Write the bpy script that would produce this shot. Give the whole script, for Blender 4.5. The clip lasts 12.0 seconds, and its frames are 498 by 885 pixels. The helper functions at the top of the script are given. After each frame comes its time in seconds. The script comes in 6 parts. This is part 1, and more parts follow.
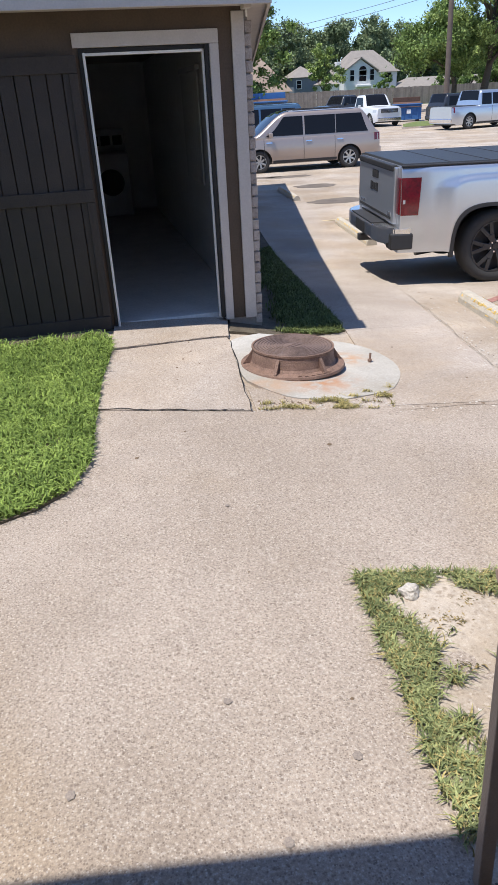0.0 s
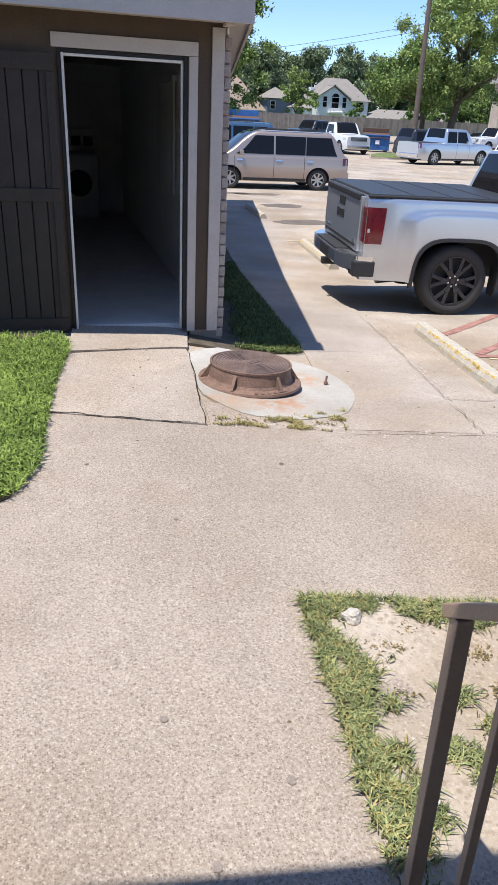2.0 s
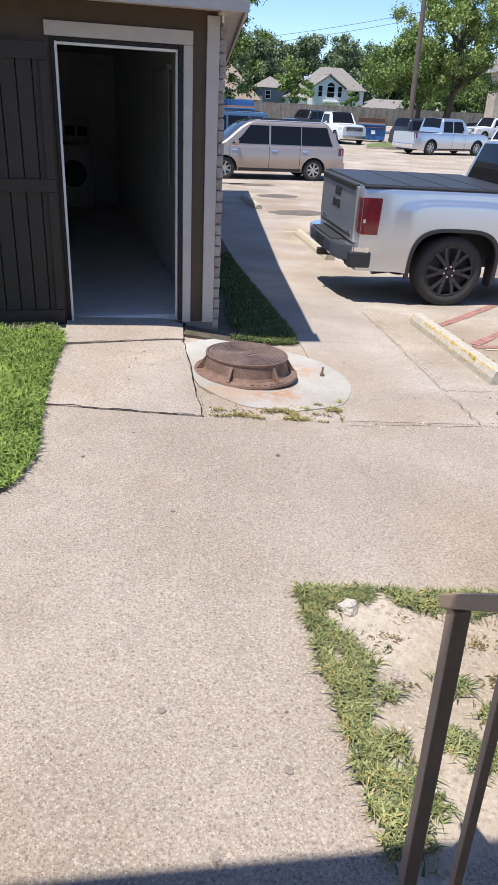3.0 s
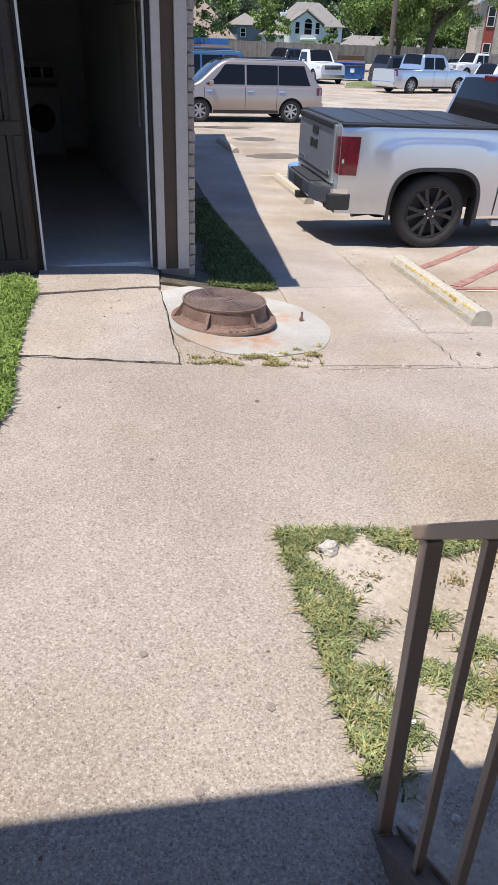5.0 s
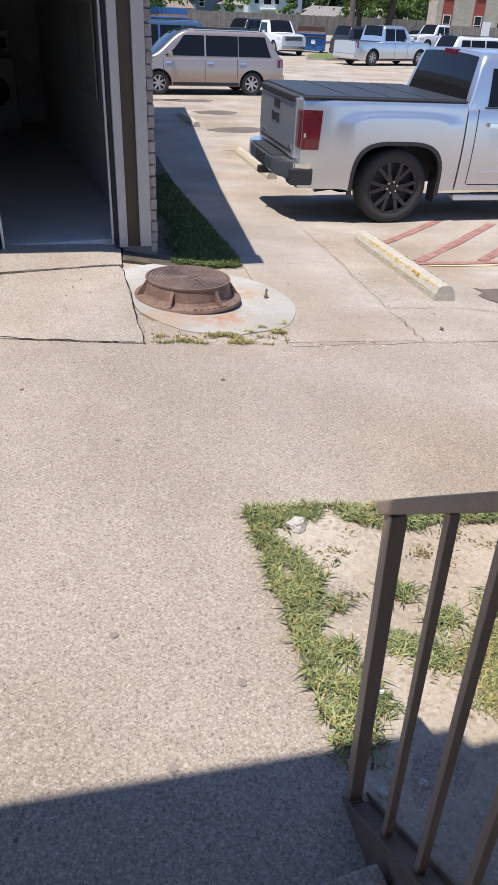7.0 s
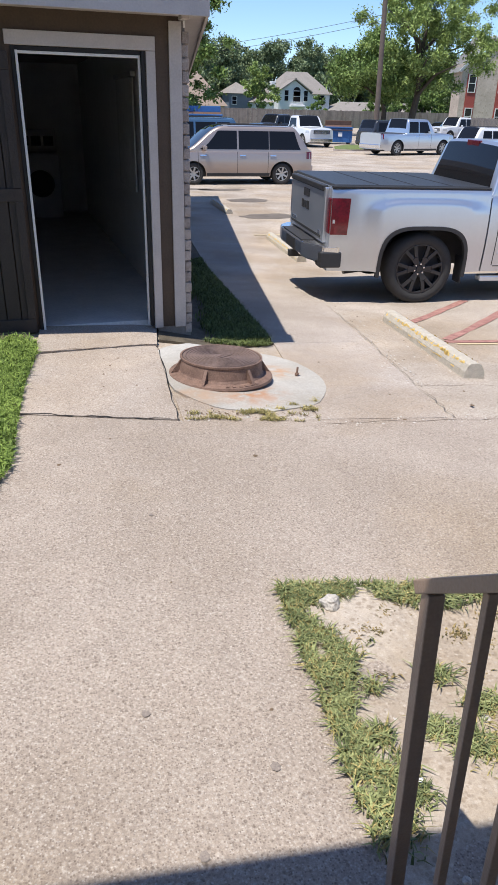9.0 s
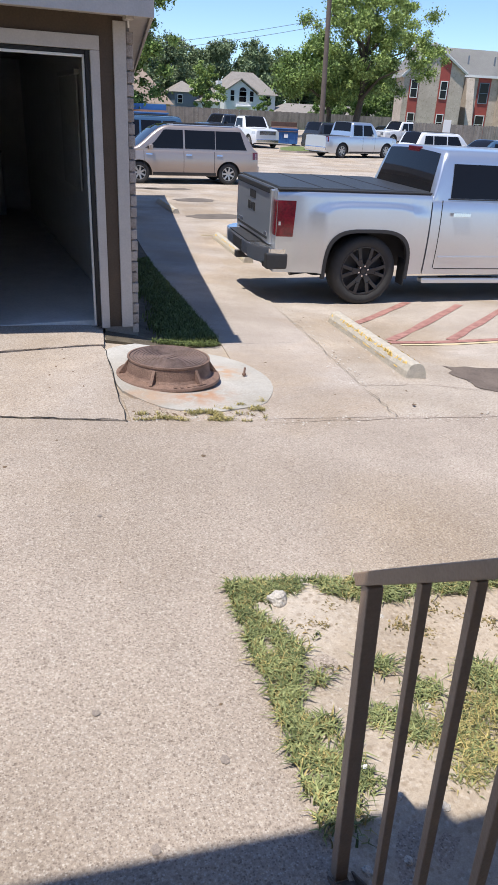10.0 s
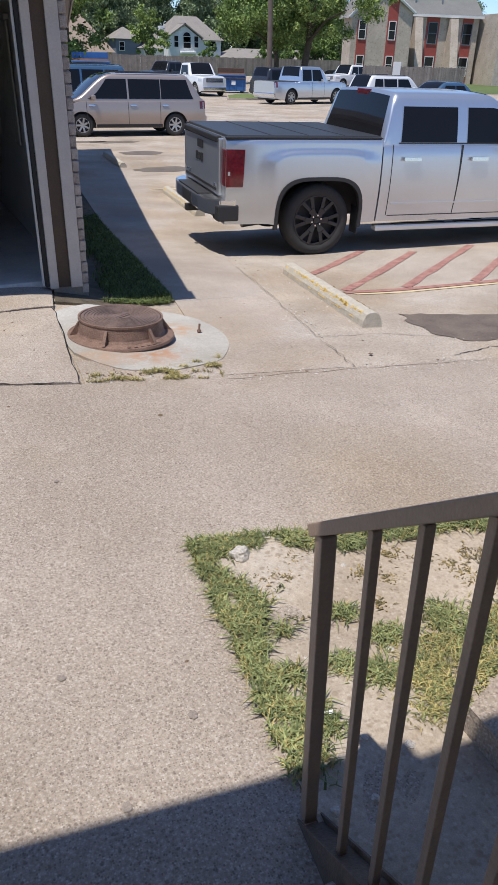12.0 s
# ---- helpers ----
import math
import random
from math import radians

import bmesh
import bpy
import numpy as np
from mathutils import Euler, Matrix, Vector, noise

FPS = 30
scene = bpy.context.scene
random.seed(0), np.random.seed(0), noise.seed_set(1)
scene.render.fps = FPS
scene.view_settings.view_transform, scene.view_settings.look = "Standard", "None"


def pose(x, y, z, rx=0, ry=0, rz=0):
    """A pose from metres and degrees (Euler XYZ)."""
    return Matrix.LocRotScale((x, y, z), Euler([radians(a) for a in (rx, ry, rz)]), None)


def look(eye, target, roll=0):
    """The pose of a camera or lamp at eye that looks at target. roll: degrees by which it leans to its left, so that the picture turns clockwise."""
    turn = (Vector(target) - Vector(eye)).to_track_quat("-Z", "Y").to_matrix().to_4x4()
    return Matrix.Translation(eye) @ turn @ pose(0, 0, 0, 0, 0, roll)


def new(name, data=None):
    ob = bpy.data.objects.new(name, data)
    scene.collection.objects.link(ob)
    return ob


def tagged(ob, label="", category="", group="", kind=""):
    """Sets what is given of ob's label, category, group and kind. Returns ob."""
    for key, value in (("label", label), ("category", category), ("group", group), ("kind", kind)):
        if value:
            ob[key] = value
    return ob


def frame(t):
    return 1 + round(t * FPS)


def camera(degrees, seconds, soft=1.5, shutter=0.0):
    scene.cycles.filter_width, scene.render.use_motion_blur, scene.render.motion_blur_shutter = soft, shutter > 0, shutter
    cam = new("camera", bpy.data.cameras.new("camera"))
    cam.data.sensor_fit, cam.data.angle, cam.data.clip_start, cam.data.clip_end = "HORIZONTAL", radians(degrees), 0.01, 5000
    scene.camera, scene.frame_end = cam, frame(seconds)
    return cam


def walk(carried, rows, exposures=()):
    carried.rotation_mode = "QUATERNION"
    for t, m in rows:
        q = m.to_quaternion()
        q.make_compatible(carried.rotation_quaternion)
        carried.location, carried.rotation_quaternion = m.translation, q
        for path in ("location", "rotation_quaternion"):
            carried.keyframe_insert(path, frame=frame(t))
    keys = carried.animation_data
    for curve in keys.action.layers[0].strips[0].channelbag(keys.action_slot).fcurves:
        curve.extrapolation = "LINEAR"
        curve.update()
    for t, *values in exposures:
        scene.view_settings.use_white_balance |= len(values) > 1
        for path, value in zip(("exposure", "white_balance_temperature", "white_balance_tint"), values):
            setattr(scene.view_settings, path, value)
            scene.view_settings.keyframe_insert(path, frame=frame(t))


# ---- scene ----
cam = camera(39.2, 12.0, soft=1.0)
PATH = [
    (0, (-1.302, -5.699, 1.688), (-0.939, -3.944, 0.801), -3.1),
    (0.5, (-1.316, -5.677, 1.688), (-0.862, -3.947, 0.794), 1.2),
    (1, (-1.316, -5.678, 1.693), (-0.82, -3.964, 0.789), 3.1),
    (1.5, (-1.316, -5.683, 1.696), (-0.802, -3.958, 0.824), 3.2),
    (2, (-1.32, -5.684, 1.699), (-0.812, -3.948, 0.845), 3.0),
    (2.5, (-1.321, -5.681, 1.698), (-0.835, -3.944, 0.833), 2.6),
    (3, (-1.321, -5.681, 1.698), (-0.804, -3.959, 0.823), 3.0),
    (3.2, (-1.319, -5.681, 1.697), (-0.79, -3.959, 0.828), 3.2),
    (4.8, (-1.288, -5.674, 1.662), (-0.733, -4.012, 0.698), 2.6),
    (5, (-1.283, -5.676, 1.655), (-0.74, -4.027, 0.661), 2.1),
    (5.5, (-1.288, -5.677, 1.659), (-0.713, -4.041, 0.663), 1.0),
    (6, (-1.269, -5.667, 1.642), (-0.699, -4.051, 0.611), 1.0),
    (6.5, (-1.279, -5.675, 1.656), (-0.651, -4.095, 0.604), 4.2),
    (6.7, (-1.278, -5.674, 1.656), (-0.659, -4.084, 0.612), 3.1),
    (8.3, (-1.282, -5.708, 1.693), (-0.662, -4.121, 0.646), 1.7),
    (8.5, (-1.286, -5.687, 1.666), (-0.698, -4.046, 0.684), 0.9),
    (9, (-1.303, -5.697, 1.681), (-0.732, -3.984, 0.82), 1.4),
    (9.5, (-1.302, -5.728, 1.698), (-0.632, -4.067, 0.807), 3.1),
    (10, (-1.311, -5.736, 1.702), (-0.603, -4.073, 0.845), 2.9),
    (10.5, (-1.287, -5.721, 1.69), (-0.607, -4.051, 0.825), 0.4),
    (11, (-1.276, -5.725, 1.698), (-0.619, -4.097, 0.739), 1.5),
    (11.5, (-1.265, -5.728, 1.686), (-0.53, -4.149, 0.703), 1.5),
    (12, (-1.27, -5.726, 1.684), (-0.488, -4.157, 0.722), 1.6),
]
walk(cam, [(t, look(eye, target, roll)) for t, eye, target, roll in PATH],
     ((0, 0.60), (1, 0.67), (3, 0.67), (5, 0.64), (5.5, 0.64), (6, 0.57), (6.5, 0.56), (8.5, 0.56), (9, 0.56), (10.5, 0.59), (11, 0.54), (11.5, 0.36), (12, 0.30)))

# ---- world, sun, exposure ----
SHIFT = Vector((0.322, 0.122, -1.0)).normalized()      # the way the sunlight goes
world = bpy.data.worlds.new("world")
scene.world = world
world.use_nodes = True
wn = world.node_tree.nodes
sky = wn.new("ShaderNodeTexSky")
sky.sky_type = "NISHITA"
sky.sun_disc = False
sky.air_density, sky.dust_density, sky.ozone_density, sky.altitude = 1.0, 0.05, 2.0, 1800
sky.sun_elevation = math.asin(-SHIFT.z)
sky.sun_rotation = math.atan2(-SHIFT.x, -SHIFT.y)
wn["Background"].inputs[1].default_value = 0.15
tint = wn.new("ShaderNodeMix")
tint.data_type, tint.blend_type = "RGBA", "MULTIPLY"
tint.inputs[0].default_value, tint.inputs[7].default_value = 1.0, (0.64, 0.72, 0.86, 1)
world.node_tree.links.new(sky.outputs[0], tint.inputs[6])
world.node_tree.links.new(tint.outputs[2], wn["Background"].inputs[0])
sun = new("sun", bpy.data.lights.new("sun", "SUN"))
sun.data.energy, sun.data.angle, sun.data.color = 3.9, radians(0.6), (1.0, 0.95, 0.885)
sun.matrix_world = Matrix.LocRotScale((0, 0, 30), SHIFT.to_track_quat("-Z", "Y"), None)


# ---- materials ----
def mat(name, base, rough=0.7, metal=0.0, var=0.12, scale=8.0, fine=60.0, bump=0.15, tint=None, spec=0.5, coat=0.0, rand=0.0):
    """Two scales of noise on the colour, bump from the fine one."""
    m = bpy.data.materials.new(name)
    m.use_nodes = True
    nt = m.node_tree
    n, l = nt.nodes, nt.links
    b = n["Principled BSDF"]
    b.inputs["Roughness"].default_value, b.inputs["Metallic"].default_value = rough, metal
    b.inputs["Specular IOR Level"].default_value = spec
    b.inputs["Coat Weight"].default_value = coat
    geo = n.new("ShaderNodeNewGeometry")
    n1, n2 = n.new("ShaderNodeTexNoise"), n.new("ShaderNodeTexNoise")
    n1.inputs["Scale"].default_value, n2.inputs["Scale"].default_value = scale, fine
    n1.inputs["Detail"].default_value = 5
    for t in (n1, n2):
        l.new(geo.outputs["Position"], t.inputs["Vector"])
    add = n.new("ShaderNodeMath")
    add.operation = "ADD"
    l.new(n1.outputs[0], add.inputs[0]), l.new(n2.outputs[0], add.inputs[1])
    last = add.outputs[0]
    if rand:
        info = n.new("ShaderNodeObjectInfo")
        r = n.new("ShaderNodeMath")
        r.operation = "MULTIPLY_ADD"
        r.inputs[1].default_value = rand
        l.new(info.outputs["Random"], r.inputs[0]), l.new(last, r.inputs[2])
        last = r.outputs[0]
    ramp = n.new("ShaderNodeValToRGB")
    lo = [c * (1 - var) for c in base]
    hi = [min(1, c * (1 + var)) for c in (tint or base)]
    ramp.color_ramp.elements[0].color, ramp.color_ramp.elements[1].color = (*lo, 1), (*hi, 1)
    ramp.color_ramp.elements[0].position, ramp.color_ramp.elements[1].position = 0.3, 0.7
    half = n.new("ShaderNodeMath")
    half.operation = "MULTIPLY"
    half.inputs[1].default_value = 0.5 / (1 + rand * 0.5)
    l.new(last, half.inputs[0]), l.new(half.outputs[0], ramp.inputs[0])
    l.new(ramp.outputs[0], b.inputs["Base Color"])
    if bump:
        bp = n.new("ShaderNodeBump")
        bp.inputs["Strength"].default_value, bp.inputs["Distance"].default_value = bump, 0.01
        l.new(n2.outputs[0], bp.inputs["Height"]), l.new(bp.outputs[0], b.inputs["Normal"])
    m["ramp"] = ramp.name
    return m


def speckled(name, base, dark, light, grain=95.0, amount=0.5, stain=0.25, bump=0.35, tan=None):
    """Concrete with exposed aggregate: small dark and pale stones in a stained matrix."""
    m = bpy.data.materials.new(name)
    m.use_nodes = True
    n, l = m.node_tree.nodes, m.node_tree.links
    b = n["Principled BSDF"]
    b.inputs["Roughness"].default_value = 0.9
    b.inputs["Specular IOR Level"].default_value = 0.25
    geo = n.new("ShaderNodeNewGeometry")

    def tex(kind, sc, detail=2.0):
        t = n.new(kind)
        t.inputs["Scale"].default_value = sc
        l.new(geo.outputs["Position"], t.inputs["Vector"])
        if kind == "ShaderNodeTexNoise":
            t.inputs["Detail"].default_value = detail
        return t

    def mix(fac, a, c, kind="MIX"):
        x = n.new("ShaderNodeMix")
        x.data_type, x.blend_type = "RGBA", kind
        for k, v in ((0, fac), (6, a), (7, c)):
            if isinstance(v, (int, float)):
                x.inputs[k].default_value = v
            elif isinstance(v, tuple):
                x.inputs[k].default_value = (*v, 1)
            else:
                l.new(v, x.inputs[k])
        return x.outputs[2]

    def step(sock, lo, hi):
        r = n.new("ShaderNodeMapRange")
        r.inputs[1].default_value, r.inputs[2].default_value = lo, hi
        l.new(sock, r.inputs[0])
        return r.outputs[0]

    big, mid, fine = tex("ShaderNodeTexNoise", 0.9, 6), tex("ShaderNodeTexNoise", 7.0, 6), tex("ShaderNodeTexNoise", 260.0)
    stones = tex("ShaderNodeTexVoronoi", grain)
    sep = n.new("ShaderNodeSeparateColor")
    l.new(stones.outputs["Color"], sep.inputs[0])
    gap = tex("ShaderNodeTexNoise", grain * 0.45, 1)
    col = mix(step(big.outputs[0], 0.35, 0.68), (base[0] * (1 - stain * 0.9), base[1] * (1 - stain), base[2] * (1 - stain * 1.15)), tuple(c * (1 + stain * 0.35) for c in base))
    col = mix(step(mid.outputs[0], 0.3, 0.75), mix(0.45, col, tuple(c * 0.72 for c in base)), col)
    grit = tex("ShaderNodeTexNoise", grain * 0.7, 4)
    col = mix(step(grit.outputs[0], 0.54, 0.36), col, mix(min(0.34, grain / 440), col, dark))
    col = mix(step(grit.outputs[0], 0.55, 0.70), col, mix(min(0.34, grain / 500), col, light))
    if tan is not None:
        worn = tex("ShaderNodeTexNoise", 0.55, 5)
        worn.inputs["Distortion"].default_value = 0.6
        col = mix(step(worn.outputs[0], 0.46, 0.60), col, mix(0.75, col, tan, "MULTIPLY"))
        spots = tex("ShaderNodeTexVoronoi", grain * 0.42)
        sp = n.new("ShaderNodeSeparateColor")
        l.new(spots.outputs["Color"], sp.inputs[0])
        few = n.new("ShaderNodeMath")
        few.operation = "MULTIPLY"
        l.new(step(sp.outputs[0], 0.80, 0.84), few.inputs[0]), l.new(step(spots.outputs["Distance"], 0.42, 0.24), few.inputs[1])
        col = mix(few.outputs[0], col, mix(0.55, col, dark))
    edge = step(stones.outputs["Distance"], 0.55, 0.3)
    isdark = n.new("ShaderNodeMath")
    isdark.operation = "MULTIPLY"
    l.new(step(sep.outputs[0], 0.62, 0.66), isdark.inputs[0]), l.new(edge, isdark.inputs[1])
    am = n.new("ShaderNodeMath")
    am.operation = "MULTIPLY"
    am.inputs[1].default_value = amount
    l.new(isdark.outputs[0], am.inputs[0])
    col = mix(am.outputs[0], col, dark)
    islight = n.new("ShaderNodeMath")
    islight.operation = "MULTIPLY"
    l.new(step(sep.outputs[1], 0.74, 0.78), islight.inputs[0]), l.new(edge, islight.inputs[1])
    am2 = n.new("ShaderNodeMath")
    am2.operation = "MULTIPLY"
    am2.inputs[1].default_value = amount * 0.6
    l.new(islight.outputs[0], am2.inputs[0])
    col = mix(am2.outputs[0], col, light)
    col = mix(step(fine.outputs[0], 0.2, 0.8), mix(0.34, col, (0.05, 0.04, 0.035)), col)
    l.new(col, b.inputs["Base Color"])
    bp = n.new("ShaderNodeBump")
    bp.inputs["Strength"].default_value, bp.inputs["Distance"].default_value = bump, 0.006
    hsum = n.new("ShaderNodeMath")
    hsum.operation = "ADD"
    l.new(gap.outputs[0], hsum.inputs[0]), l.new(mid.outputs[0], hsum.inputs[1])
    l.new(hsum.outputs[0], bp.inputs["Height"]), l.new(bp.outputs[0], b.inputs["Normal"])
    return m


def rusted(m, centre, reach, colour):
    """Rust run-off round a spot: strongest near it, broken up by noise."""
    n, l = m.node_tree.nodes, m.node_tree.links
    b = n["Principled BSDF"]
    old = b.inputs["Base Color"].links[0].from_socket
    geo = n.new("ShaderNodeNewGeometry")
    dist = n.new("ShaderNodeVectorMath")
    dist.operation = "DISTANCE"
    dist.inputs[1].default_value = centre
    l.new(geo.outputs["Position"], dist.inputs[0])
    near = n.new("ShaderNodeMapRange")
    near.inputs[1].default_value, near.inputs[2].default_value = reach, reach * 0.15
    l.new(dist.outputs["Value"], near.inputs[0])
    t = n.new("ShaderNodeTexNoise")
    t.inputs["Scale"].default_value, t.inputs["Detail"].default_value = 11, 6
    l.new(geo.outputs["Position"], t.inputs["Vector"])
    r = n.new("ShaderNodeMapRange")
    r.inputs[1].default_value, r.inputs[2].default_value = 0.36, 0.62
    l.new(t.outputs[0], r.inputs[0])
    f = n.new("ShaderNodeMath")
    f.operation = "MULTIPLY"
    l.new(near.outputs[0], f.inputs[0]), l.new(r.outputs[0], f.inputs[1])
    x = n.new("ShaderNodeMix")
    x.data_type = "RGBA"
    l.new(f.outputs[0], x.inputs[0]), l.new(old, x.inputs[6])
    x.inputs[7].default_value = (*colour, 1)
    l.new(x.outputs[2], b.inputs["Base Color"])


def glass_mat(name, tint=(0.010, 0.011, 0.014), rough=0.03):
    m = mat(name, tint, rough, 0.0, 0.05, 3, 20, 0.0, spec=0.22)
    return m


